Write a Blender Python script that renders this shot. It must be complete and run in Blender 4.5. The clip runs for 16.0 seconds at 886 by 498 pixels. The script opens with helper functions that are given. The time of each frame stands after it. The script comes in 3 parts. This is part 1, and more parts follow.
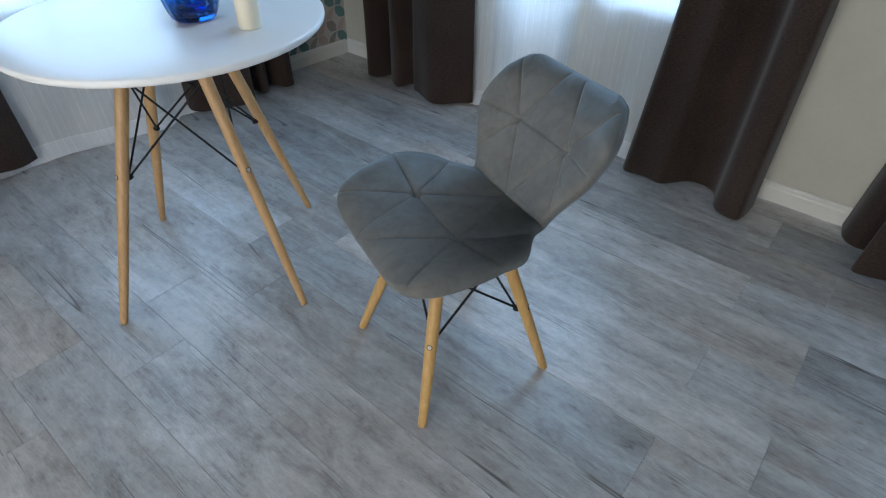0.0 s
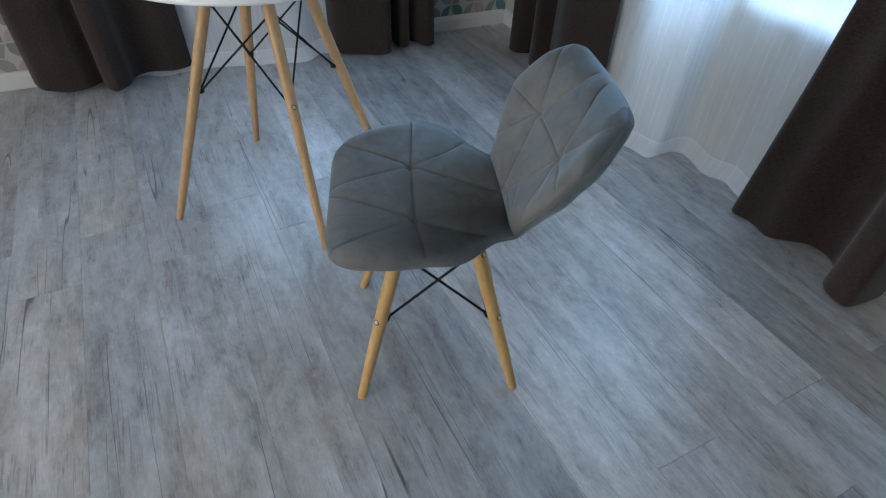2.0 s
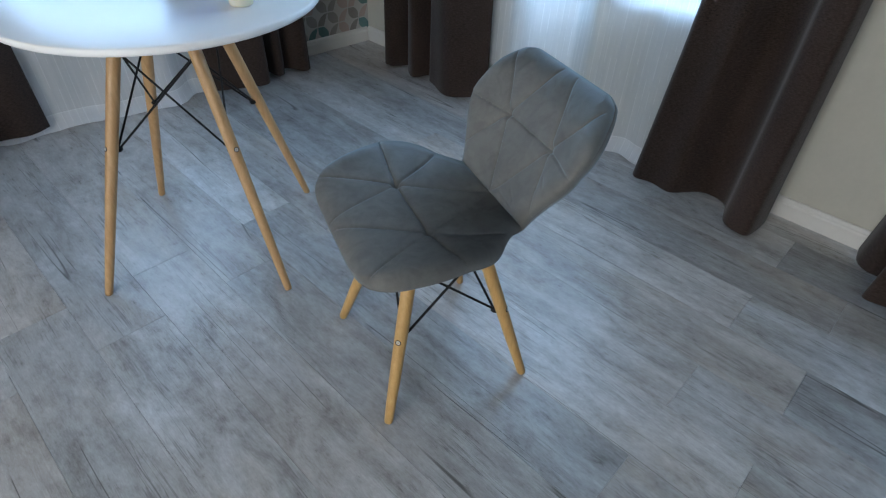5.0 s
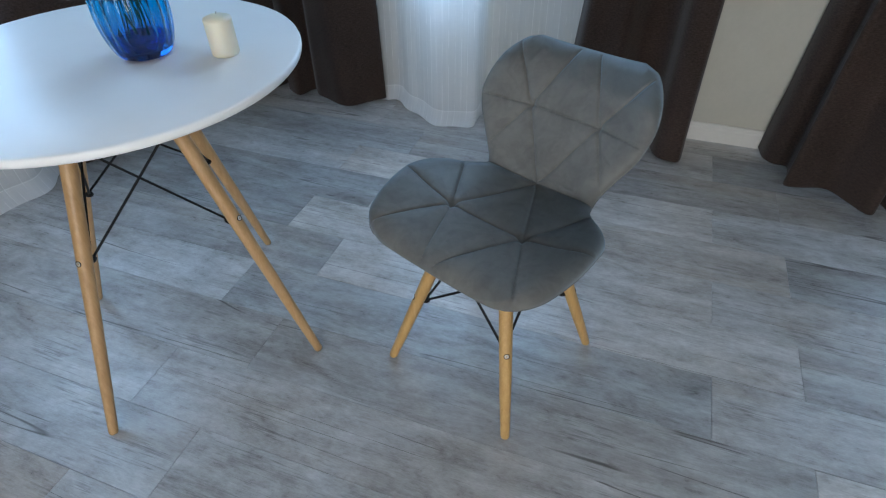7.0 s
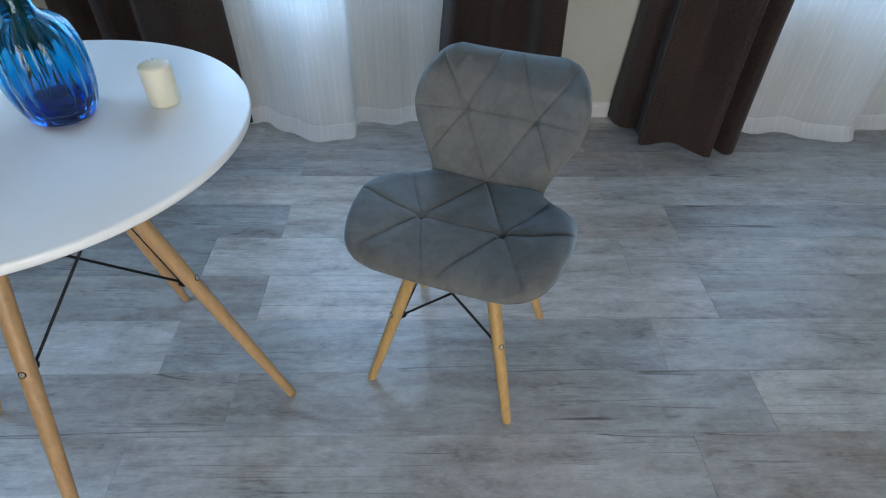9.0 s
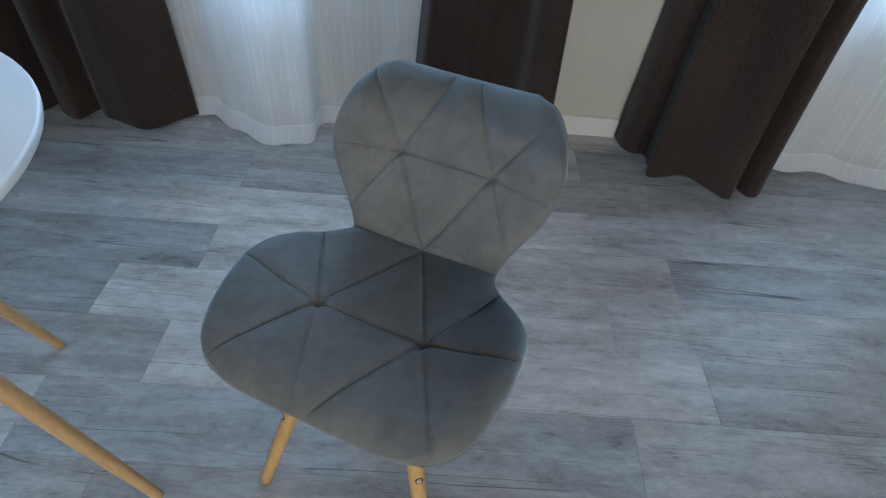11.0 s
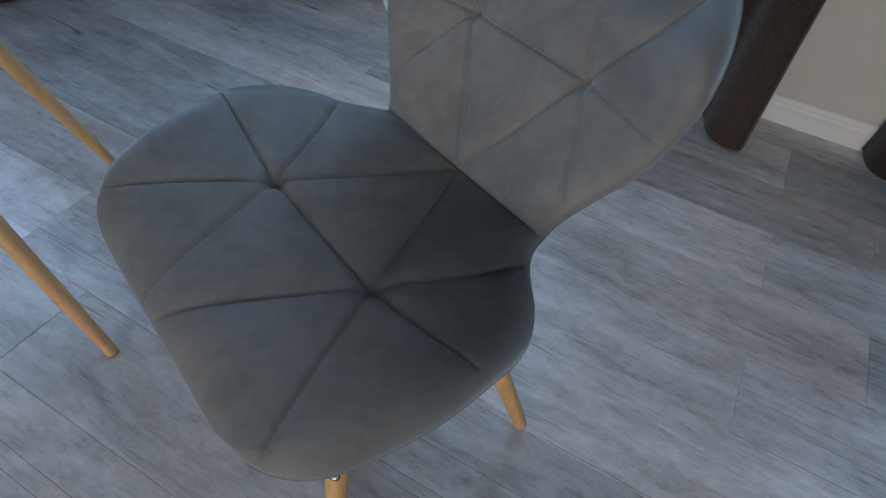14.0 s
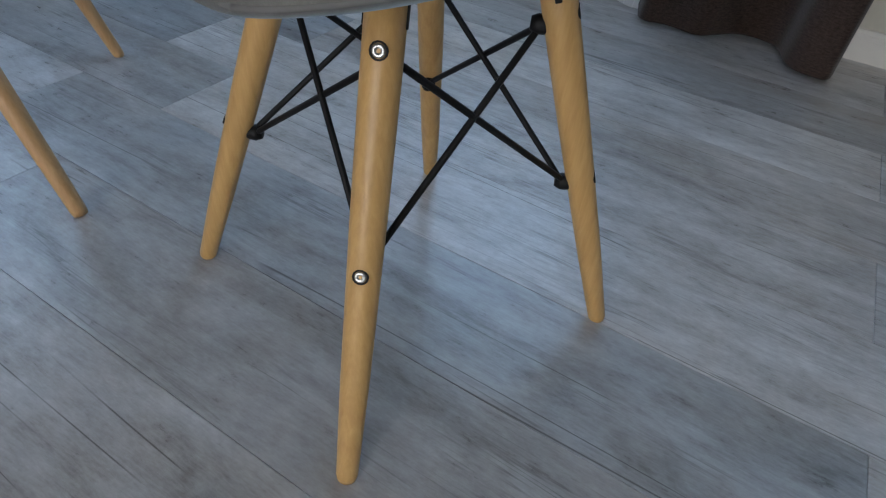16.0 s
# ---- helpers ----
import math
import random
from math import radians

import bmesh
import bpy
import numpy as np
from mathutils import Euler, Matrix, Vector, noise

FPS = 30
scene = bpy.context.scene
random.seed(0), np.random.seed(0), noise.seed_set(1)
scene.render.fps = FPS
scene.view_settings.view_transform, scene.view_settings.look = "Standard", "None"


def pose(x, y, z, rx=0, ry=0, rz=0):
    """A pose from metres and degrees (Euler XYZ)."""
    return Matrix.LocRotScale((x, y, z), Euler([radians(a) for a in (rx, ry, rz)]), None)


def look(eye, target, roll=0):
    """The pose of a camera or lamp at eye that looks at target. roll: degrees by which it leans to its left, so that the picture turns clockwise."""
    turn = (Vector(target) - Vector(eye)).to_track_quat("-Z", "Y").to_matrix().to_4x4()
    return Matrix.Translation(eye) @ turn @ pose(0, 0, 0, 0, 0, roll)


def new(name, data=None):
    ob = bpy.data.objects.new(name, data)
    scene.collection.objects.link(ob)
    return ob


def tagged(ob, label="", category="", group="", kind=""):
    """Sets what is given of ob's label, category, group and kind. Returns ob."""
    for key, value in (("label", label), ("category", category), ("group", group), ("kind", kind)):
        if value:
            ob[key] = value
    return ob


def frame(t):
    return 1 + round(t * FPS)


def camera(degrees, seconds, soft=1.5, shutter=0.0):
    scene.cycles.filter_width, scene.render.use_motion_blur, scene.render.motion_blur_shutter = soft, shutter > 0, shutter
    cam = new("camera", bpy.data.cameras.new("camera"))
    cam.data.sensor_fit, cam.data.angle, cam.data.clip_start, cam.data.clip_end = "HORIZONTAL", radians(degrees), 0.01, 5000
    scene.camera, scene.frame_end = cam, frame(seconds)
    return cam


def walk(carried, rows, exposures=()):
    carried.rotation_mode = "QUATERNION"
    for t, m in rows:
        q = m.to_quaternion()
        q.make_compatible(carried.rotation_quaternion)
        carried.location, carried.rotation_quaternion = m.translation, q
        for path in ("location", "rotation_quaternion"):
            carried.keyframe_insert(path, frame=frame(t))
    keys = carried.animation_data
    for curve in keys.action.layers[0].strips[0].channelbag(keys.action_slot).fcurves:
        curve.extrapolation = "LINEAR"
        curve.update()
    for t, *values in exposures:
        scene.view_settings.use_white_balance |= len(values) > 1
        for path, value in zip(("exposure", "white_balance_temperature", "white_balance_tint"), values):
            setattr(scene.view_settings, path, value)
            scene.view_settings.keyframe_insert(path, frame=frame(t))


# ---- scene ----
cam = camera(76.8, 16.0, soft=1.2)
PATH = [
    (0, (0.501, -0.541, 1.169), (-0.465, 0.644, -0.12), 0.5),
    (0.5, (0.543, -0.441, 1.16), (-0.511, 0.638, -0.154), 0.9),
    (1, (0.624, -0.331, 1.142), (-0.529, 0.606, -0.197), 0.7),
    (1.5, (0.686, -0.236, 1.138), (-0.559, 0.557, -0.211), 1.3),
    (2, (0.72, -0.177, 1.137), (-0.584, 0.511, -0.215), 1.9),
    (2.5, (0.724, -0.167, 1.134), (-0.601, 0.48, -0.218), 1.9),
    (3, (0.721, -0.195, 1.137), (-0.611, 0.448, -0.208), 2.1),
    (3.5, (0.712, -0.247, 1.145), (-0.61, 0.438, -0.19), 2.7),
    (4, (0.701, -0.329, 1.145), (-0.541, 0.519, -0.173), 3.7),
    (4.2, (0.692, -0.354, 1.145), (-0.5, 0.571, -0.167), 3.6),
    (6.3, (0.265, -0.629, 1.163), (-0.5, 0.673, -0.148), -1.1),
    (6.5, (0.231, -0.655, 1.167), (-0.464, 0.682, -0.147), -1.6),
    (7, (0.109, -0.666, 1.159), (-0.418, 0.737, -0.165), -1.1),
    (7.5, (0.003, -0.672, 1.167), (-0.37, 0.778, -0.159), -1.4),
    (8, (-0.103, -0.696, 1.187), (-0.289, 0.786, -0.143), -0.3),
    (8.5, (-0.174, -0.721, 1.2), (-0.205, 0.775, -0.127), 0.8),
    (9, (-0.184, -0.72, 1.194), (-0.138, 0.776, -0.132), 1.1),
    (9.5, (-0.148, -0.68, 1.186), (-0.072, 0.809, -0.147), 0.9),
    (9.7, (-0.123, -0.65, 1.18), (-0.043, 0.838, -0.153), 0.9),
    (11.8, (0.028, -0.148, 1.086), (-0.042, 1.229, -0.364), 8.5),
    (12, (0.044, -0.115, 1.076), (-0.07, 1.243, -0.389), 8.4),
    (12.5, (0.091, -0.058, 1.053), (-0.143, 1.245, -0.446), 8.2),
    (13, (0.127, -0.056, 1.021), (-0.258, 1.187, -0.497), 8.0),
    (13.5, (0.138, -0.062, 0.963), (-0.349, 1.136, -0.563), 7.1),
    (14, (0.151, -0.094, 0.874), (-0.399, 1.099, -0.634), 6.2),
    (14.5, (0.158, -0.122, 0.782), (-0.426, 1.09, -0.698), 6.0),
    (15, (0.164, -0.141, 0.682), (-0.445, 1.098, -0.765), 6.1),
    (15.5, (0.164, -0.155, 0.594), (-0.473, 1.113, -0.815), 6.3),
    (16, (0.163, -0.171, 0.527), (-0.506, 1.12, -0.847), 6.5),
]
walk(cam, [(t, look(eye, target, roll)) for t, eye, target, roll in PATH], [(0, -0.19, 5640, 10), (2.5, -0.19, 5500, 10), (9.5, -0.29, 5570, 10), (12.5, -0.24, 5620, 12), (14.5, -0.40, 5670, 15), (16, -0.45, 5600, 13)])

# ---------------------------------------------------------------- helpers
def nodes_of(name):
    m = bpy.data.materials.new(name)
    m.use_nodes = True
    nt = m.node_tree
    return m, nt, nt.nodes["Principled BSDF"]


def nd(nt, kind, **inputs):
    n = nt.nodes.new(kind)
    for k, v in inputs.items():
        key = int(k[1:]) if k[0] == "i" and k[1:].isdigit() else k.replace("_", " ")
        if isinstance(v, bpy.types.NodeSocket):
            nt.links.new(v, n.inputs[key])
        else:
            n.inputs[key].default_value = v
    return n


def maths(nt, op, a, b=0.0, c=0.0):
    n = nd(nt, "ShaderNodeMath", i0=a, i1=b, i2=c)
    n.operation = op
    return n.outputs[0]


def vmul(nt, v, xyz):
    n = nd(nt, "ShaderNodeVectorMath", i0=v, i1=xyz)
    n.operation = "MULTIPLY"
    return n.outputs[0]


def vadd(nt, a, b):
    n = nd(nt, "ShaderNodeVectorMath", i0=a, i1=b)
    return n.outputs[0]


def noise_fac(nt, vec, scale, detail=4.0, rough=0.6, distort=0.0):
    return nd(nt, "ShaderNodeTexNoise", Vector=vec, Scale=scale, Detail=detail, Roughness=rough, Distortion=distort).outputs["Fac"]


def ramp(nt, fac, stops):
    n = nd(nt, "ShaderNodeValToRGB", Fac=fac)
    el = n.color_ramp.elements
    while len(el) < len(stops):
        el.new(0.5)
    for e, (p, c) in zip(el, stops):
        e.position = p
        e.color = (*c, 1) if len(c) == 3 else c
    return n.outputs["Color"]


def mix(nt, fac, a, b, blend="MIX"):
    n = nt.nodes.new("ShaderNodeMix")
    n.data_type = "RGBA"
    n.blend_type = blend
    for k, v in ((0, fac), (6, a), (7, b)):
        if isinstance(v, bpy.types.NodeSocket):
            nt.links.new(v, n.inputs[k])
        else:
            n.inputs[k].default_value = (*v, 1) if isinstance(v, tuple) and len(v) == 3 else v
    return n.outputs[2]


def bump(nt, bsdf, height, strength, dist=0.002, normal=None):
    b = nd(nt, "ShaderNodeBump", Height=height, Strength=strength, Distance=dist)
    if normal:
        nt.links.new(normal, b.inputs["Normal"])
    nt.links.new(b.outputs[0], bsdf.inputs["Normal"])


def obj_coords(nt):
    return nt.nodes.new("ShaderNodeTexCoord").outputs["Object"]


# ---------------------------------------------------------------- world and light
world = bpy.data.worlds.new("sky")
scene.world = world
world.use_nodes = True
wt = world.node_tree
sky = wt.nodes.new("ShaderNodeTexSky")
sky.sky_type = "NISHITA"
sky.sun_disc = False
sky.sun_elevation, sky.sun_rotation = radians(38), radians(200)
wt.links.new(sky.outputs[0], wt.nodes["Background"].inputs[0])
wt.nodes["Background"].inputs[1].default_value = 0.12

sun = bpy.data.lights.new("sun", "SUN")
sun.energy, sun.angle, sun.color = 2.5, radians(0.6), (1.0, 0.95, 0.88)
sun_ob = new("sun", sun)
sun_ob.matrix_world = look((2, -6, 8), (0, 0, 0))


def window_light(name, m, w, h, watts):
    la = bpy.data.lights.new(name, "AREA")
    la.shape, la.size, la.size_y, la.energy, la.color = "RECTANGLE", w, h, watts, SKY_TINT
    ob = new(name, la)
    ob.matrix_world = m
    return ob


SKY_TINT = (0.54, 0.77, 1.0)
SILL, HEAD = 0.535, 2.15
SOUTH = -2.8
NORTH = 1.52             # inner face of the north wall
CORNER = Vector((-1.872, NORTH, 0))
WEST_RZ = -4.0           # the west wall runs slightly out of square
WD = Matrix.Rotation(radians(WEST_RZ), 3, "Z") @ Vector((0, -1, 0))   # along the wall, away from the corner
WN = Matrix.Rotation(radians(WEST_RZ), 3, "Z") @ Vector((1, 0, 0))    # into the room
N1, N2, W1 = (-1.12, 0.10), (0.90, 2.10), (0.78, 1.90)


def on_west(s, out, z=0.0):
    return CORNER + WD * s + WN * out + Vector((0, 0, z))


def on_north(s, out, z=0.0):
    return Vector((s, NORTH - out, z))


MID = (SILL + HEAD) / 2
SOUTH_WIN = (-0.5, 1.5)
LOW = MID - 0.3
window_light("window_light_1", look((sum(N1) / 2, NORTH + 0.13, MID), (sum(N1) / 2, NORTH - 1.6, LOW)), 1.18, 1.5, 44)
window_light("window_light_2", look((sum(N2) / 2, NORTH + 0.13, MID), (sum(N2) / 2, NORTH - 1.6, LOW)), 1.18, 1.5, 29)
ww = sum(W1) / 2
window_light("window_light_3", look(on_west(ww, -0.13, MID), on_west(ww, 1.6, LOW)), 1.08, 1.5, 42)
day = window_light("window_light_4", look((sum(SOUTH_WIN) / 2, SOUTH - 0.15, 1.15), (sum(SOUTH_WIN) / 2, 0, 0.7)), 1.9, 1.95, 66)
day.data.color = (1.0, 0.915, 0.77)

# ---------------------------------------------------------------- materials


def mat_plank():
    m, nt, b = nodes_of("washed_oak_plank")
    rnd = nt.nodes.new("ShaderNodeObjectInfo").outputs["Random"]
    off = nd(nt, "ShaderNodeCombineXYZ", X=maths(nt, "MULTIPLY", rnd, 37.0), Y=maths(nt, "MULTIPLY", rnd, 11.0), Z=maths(nt, "MULTIPLY", rnd, 5.0)).outputs[0]
    v = vadd(nt, obj_coords(nt), off)
    band = noise_fac(nt, vmul(nt, v, (0.55, 13.0, 1.0)), 1.0, 3, 0.55, 0.25)          # bands that run the plank's length
    patch = noise_fac(nt, vmul(nt, v, (2.9, 8.5, 1.0)), 1.5, 8, 0.66, 0.5)
    streak = noise_fac(nt, vmul(nt, v, (10.0, 85.0, 1.0)), 1.5, 6, 0.72, 0.4)
    fine = noise_fac(nt, vmul(nt, v, (60.0, 330.0, 1.0)), 1.0, 4, 0.7)
    cloud = noise_fac(nt, vmul(nt, v, (1.4, 4.0, 1.0)), 1.5, 3, 0.5, 0.8)
    mottle = noise_fac(nt, vmul(nt, v, (26.0, 40.0, 1.0)), 1.0, 7, 0.75)
    f = maths(nt, "ADD", maths(nt, "ADD", maths(nt, "MULTIPLY", band, 0.17), maths(nt, "MULTIPLY", patch, 0.38)),
              maths(nt, "ADD", maths(nt, "MULTIPLY", streak, 0.09), maths(nt, "ADD", maths(nt, "MULTIPLY", fine, 0.12), maths(nt, "MULTIPLY", mottle, 0.20))))
    col = ramp(nt, f, [(0.37, (0.190, 0.175, 0.160)), (0.445, (0.325, 0.310, 0.293)), (0.52, (0.440, 0.430, 0.416)), (0.61, (0.600, 0.592, 0.580))])
    warm = maths(nt, "MINIMUM", maths(nt, "MAXIMUM", maths(nt, "MULTIPLY", maths(nt, "SUBTRACT", cloud, 0.50), 3.0), 0.0), 0.55)
    col = mix(nt, maths(nt, "MULTIPLY", warm, 0.8), col, mix(nt, 1.0, col, (0.86, 0.76, 0.64), "MULTIPLY"))
    # dark weathered strokes, gathered in places
    wear = noise_fac(nt, vmul(nt, v, (9.0, 150.0, 1.0)), 1.2, 5, 0.7, 0.5)
    where = noise_fac(nt, vmul(nt, v, (2.2, 11.0, 1.0)), 1.3, 3, 0.55, 0.4)
    wear = maths(nt, "MULTIPLY", ramp(nt, wear, [(0.49, (0, 0, 0)), (0.57, (1, 1, 1))]), ramp(nt, where, [(0.55, (0, 0, 0)), (0.72, (1, 1, 1))]))
    col = mix(nt, maths(nt, "MULTIPLY", wear, 0.34), col, (0.150, 0.132, 0.115))
    # cracks along the grain, and knots
    cr = noise_fac(nt, vmul(nt, v, (0.45, 15.0, 1.0)), 1.3, 0.0, 0.4, 0.06)
    gate = noise_fac(nt, vmul(nt, v, (1.6, 6.0, 1.0)), 1.5, 2, 0.5)
    line = ramp(nt, maths(nt, "ABSOLUTE", maths(nt, "SUBTRACT", cr, 0.5)), [(0.0, (1, 1, 1)), (0.003, (0.9, 0.9, 0.9)), (0.006, (0, 0, 0))])
    line = maths(nt, "MULTIPLY", line, ramp(nt, gate, [(0.50, (0, 0, 0)), (0.55, (1, 1, 1))]))
    cr2 = noise_fac(nt, vmul(nt, v, (2.2, 62.0, 1.0)), 1.3, 2.0, 0.5, 0.2)
    gate2 = noise_fac(nt, vmul(nt, v, (3.1, 9.0, 1.0)), 1.5, 3, 0.6)
    hair = ramp(nt, maths(nt, "ABSOLUTE", maths(nt, "SUBTRACT", cr2, 0.5)), [(0.0, (1, 1, 1)), (0.034, (0, 0, 0))])
    hair = maths(nt, "MULTIPLY", hair, ramp(nt, gate2, [(0.52, (0, 0, 0)), (0.64, (1, 1, 1))]))
    line = maths(nt, "MAXIMUM", line, maths(nt, "MULTIPLY", hair, 0.6))
    wob = vmul(nt, nd(nt, "ShaderNodeTexNoise", Vector=v, Scale=45.0).outputs["Color"], (0.05, 0.10, 0.0))
    vo = nd(nt, "ShaderNodeTexVoronoi", Vector=vadd(nt, vmul(nt, v, (1.5, 3.4, 0.0)), wob), Scale=1.0).outputs["Distance"]
    knot = ramp(nt, vo, [(0.0, (1, 1, 1)), (0.024, (0.75, 0.75, 0.75)), (0.050, (0.2, 0.2, 0.2)), (0.13, (0, 0, 0))])
    dark = maths(nt, "MAXIMUM", maths(nt, "MULTIPLY", line, 0.92), maths(nt, "MULTIPLY", knot, 0.9))
    col = mix(nt, dark, col, (0.085, 0.075, 0.065))
    tone = maths(nt, "ADD", 0.80, maths(nt, "MULTIPLY", rnd, 0.37))
    hue = maths(nt, "ADD", 0.955, maths(nt, "MULTIPLY", maths(nt, "FRACT", maths(nt, "MULTIPLY", rnd, 7.31)), 0.09))
    col = mix(nt, 1.0, col, nd(nt, "ShaderNodeCombineColor", Red=maths(nt, "MULTIPLY", tone, hue), Green=tone, Blue=maths(nt, "DIVIDE", tone, hue)).outputs[0], "MULTIPLY")
    nt.links.new(col, b.inputs["Base Color"])
    ro = maths(nt, "ADD", 0.17, maths(nt, "MULTIPLY", maths(nt, "ADD", streak, mottle), 0.13))
    nt.links.new(ro, b.inputs["Roughness"])
    h = maths(nt, "SUBTRACT", maths(nt, "ADD", maths(nt, "MULTIPLY", streak, 0.6), maths(nt, "MULTIPLY", fine, 0.4)), dark)
    bump(nt, b, h, 0.16, 0.001)
    return m


def mat_simple(name, color, rough, var=0.12, scale=30.0, metal=0.0, bumps=0.0, stretch=(1, 1, 1), spec=0.5):
    m, nt, b = nodes_of(name)
    v = vmul(nt, obj_coords(nt), stretch)
    n1, n2 = noise_fac(nt, v, scale, 4), noise_fac(nt, v, scale * 0.12, 2)
    f = maths(nt, "ADD", maths(nt, "MULTIPLY", n1, 0.5), maths(nt, "MULTIPLY", n2, 0.5))
    lo, hi = tuple(c * (1 - var) for c in color), tuple(min(1, c * (1 + var)) for c in color)
    nt.links.new(ramp(nt, f, [(0.3, lo), (0.7, hi)]), b.inputs["Base Color"])
    b.inputs["Roughness"].default_value, b.inputs["Metallic"].default_value = rough, metal
    b.inputs["Specular IOR Level"].default_value = spec
    if bumps:
        bump(nt, b, n1, bumps, 0.001)
    return m


def mat_velvet():
    m, nt, b = nodes_of("grey_velvet")
    v = obj_coords(nt)
    n1 = noise_fac(nt, v, 9.0, 4, 0.6, 1.2)
    n2 = noise_fac(nt, v, 900.0, 2)
    rub = noise_fac(nt, v, 26.0, 3, 0.55, 2.0)
    f = maths(nt, "ADD", maths(nt, "MULTIPLY", n1, 0.5), maths(nt, "ADD", maths(nt, "MULTIPLY", rub, 0.25), maths(nt, "MULTIPLY", n2, 0.25)))
    col = ramp(nt, f, [(0.38, (0.118, 0.116, 0.107)), (0.52, (0.150, 0.148, 0.137)), (0.66, (0.180, 0.177, 0.163))])
    # pile pressed the other way in a few strokes
    stroke = noise_fac(nt, vmul(nt, v, (11.0, 11.0, 7.0)), 1.0, 3, 0.5, 2.5)
    col = mix(nt, maths(nt, "MULTIPLY", ramp(nt, stroke, [(0.54, (0, 0, 0)), (0.74, (1, 1, 1))]), 0.30), col, (0.080, 0.079, 0.078))
    nt.links.new(col, b.inputs["Base Color"])
    b.inputs["Roughness"].default_value = 0.68
    b.inputs["Specular IOR Level"].default_value = 0.22
    b.inputs["Sheen Weight"].default_value = 0.42
    b.inputs["Sheen Roughness"].default_value = 0.36
    b.inputs["Sheen Tint"].default_value = (0.62, 0.83, 1.0, 1)
    # shade in front of the back, put into the seat by tipping normals sideways
    # brushed pile too: it runs in blotches that fade to the front edge
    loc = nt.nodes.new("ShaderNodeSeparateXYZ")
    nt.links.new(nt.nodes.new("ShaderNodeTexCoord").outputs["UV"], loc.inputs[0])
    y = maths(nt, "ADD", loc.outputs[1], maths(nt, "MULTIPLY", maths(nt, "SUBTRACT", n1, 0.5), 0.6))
    shade_lay = ramp(nt, maths(nt, "MULTIPLY", y, 1.0), [(0.03, (0, 0, 0)), (0.55, (0.6, 0.6, 0.6)), (0.97, (1, 1, 1))])
    shade_lay = maths(nt, "MULTIPLY", shade_lay, maths(nt, "LESS_THAN", loc.outputs[1], 1.0))
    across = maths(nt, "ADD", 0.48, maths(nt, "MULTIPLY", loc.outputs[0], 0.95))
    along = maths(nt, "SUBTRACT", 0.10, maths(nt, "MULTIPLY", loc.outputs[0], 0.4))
    crest = ramp(nt, maths(nt, "MULTIPLY", y, 0.5), [(0.79, (0, 0, 0)), (0.87, (1, 1, 1))])      # also tipped up along the back's top, putting blue window light into swept pile
    lean = nd(nt, "ShaderNodeCombineXYZ", X=maths(nt, "ADD", maths(nt, "MULTIPLY", maths(nt, "MULTIPLY", shade_lay, across), 2.6), maths(nt, "MULTIPLY", crest, 0.15)),
              Y=maths(nt, "ADD", maths(nt, "MULTIPLY", shade_lay, along), maths(nt, "MULTIPLY", crest, 0.62)), Z=maths(nt, "MULTIPLY", crest, 0.25)).outputs[0]
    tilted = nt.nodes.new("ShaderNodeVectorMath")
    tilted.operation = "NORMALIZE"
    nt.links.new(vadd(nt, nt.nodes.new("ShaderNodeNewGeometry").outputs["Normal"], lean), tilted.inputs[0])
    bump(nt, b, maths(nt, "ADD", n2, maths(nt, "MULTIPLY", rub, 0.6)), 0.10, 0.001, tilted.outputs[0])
    return m


def mat_cloth(name, lo, hi):
    """Coarse woven curtain cloth, with slubs along the weft."""
    m, nt, b = nodes_of(name)
    uv = nt.nodes.new("ShaderNodeTexCoord").outputs["UV"]
    slub = noise_fac(nt, vmul(nt, uv, (80.0, 330.0, 1.0)), 1.0, 3, 0.6)
    slub2 = noise_fac(nt, vmul(nt, uv, (420.0, 80.0, 1.0)), 1.0, 2, 0.6)
    big = noise_fac(nt, vmul(nt, uv, (3.0, 2.0, 1.0)), 1.0, 3)
    f = maths(nt, "ADD", maths(nt, "MULTIPLY", slub, 0.5), maths(nt, "ADD", maths(nt, "MULTIPLY", slub2, 0.25), maths(nt, "MULTIPLY", big, 0.25)))
    nt.links.new(ramp(nt, f, [(0.37, lo), (0.63, hi)]), b.inputs["Base Color"])
    b.inputs["Roughness"].default_value = 0.85
    b.inputs["Sheen Weight"].default_value = 0.15
    b.inputs["Specular IOR Level"].default_value = 0.2
    bump(nt, b, f, 0.8, 0.0014)
    return m


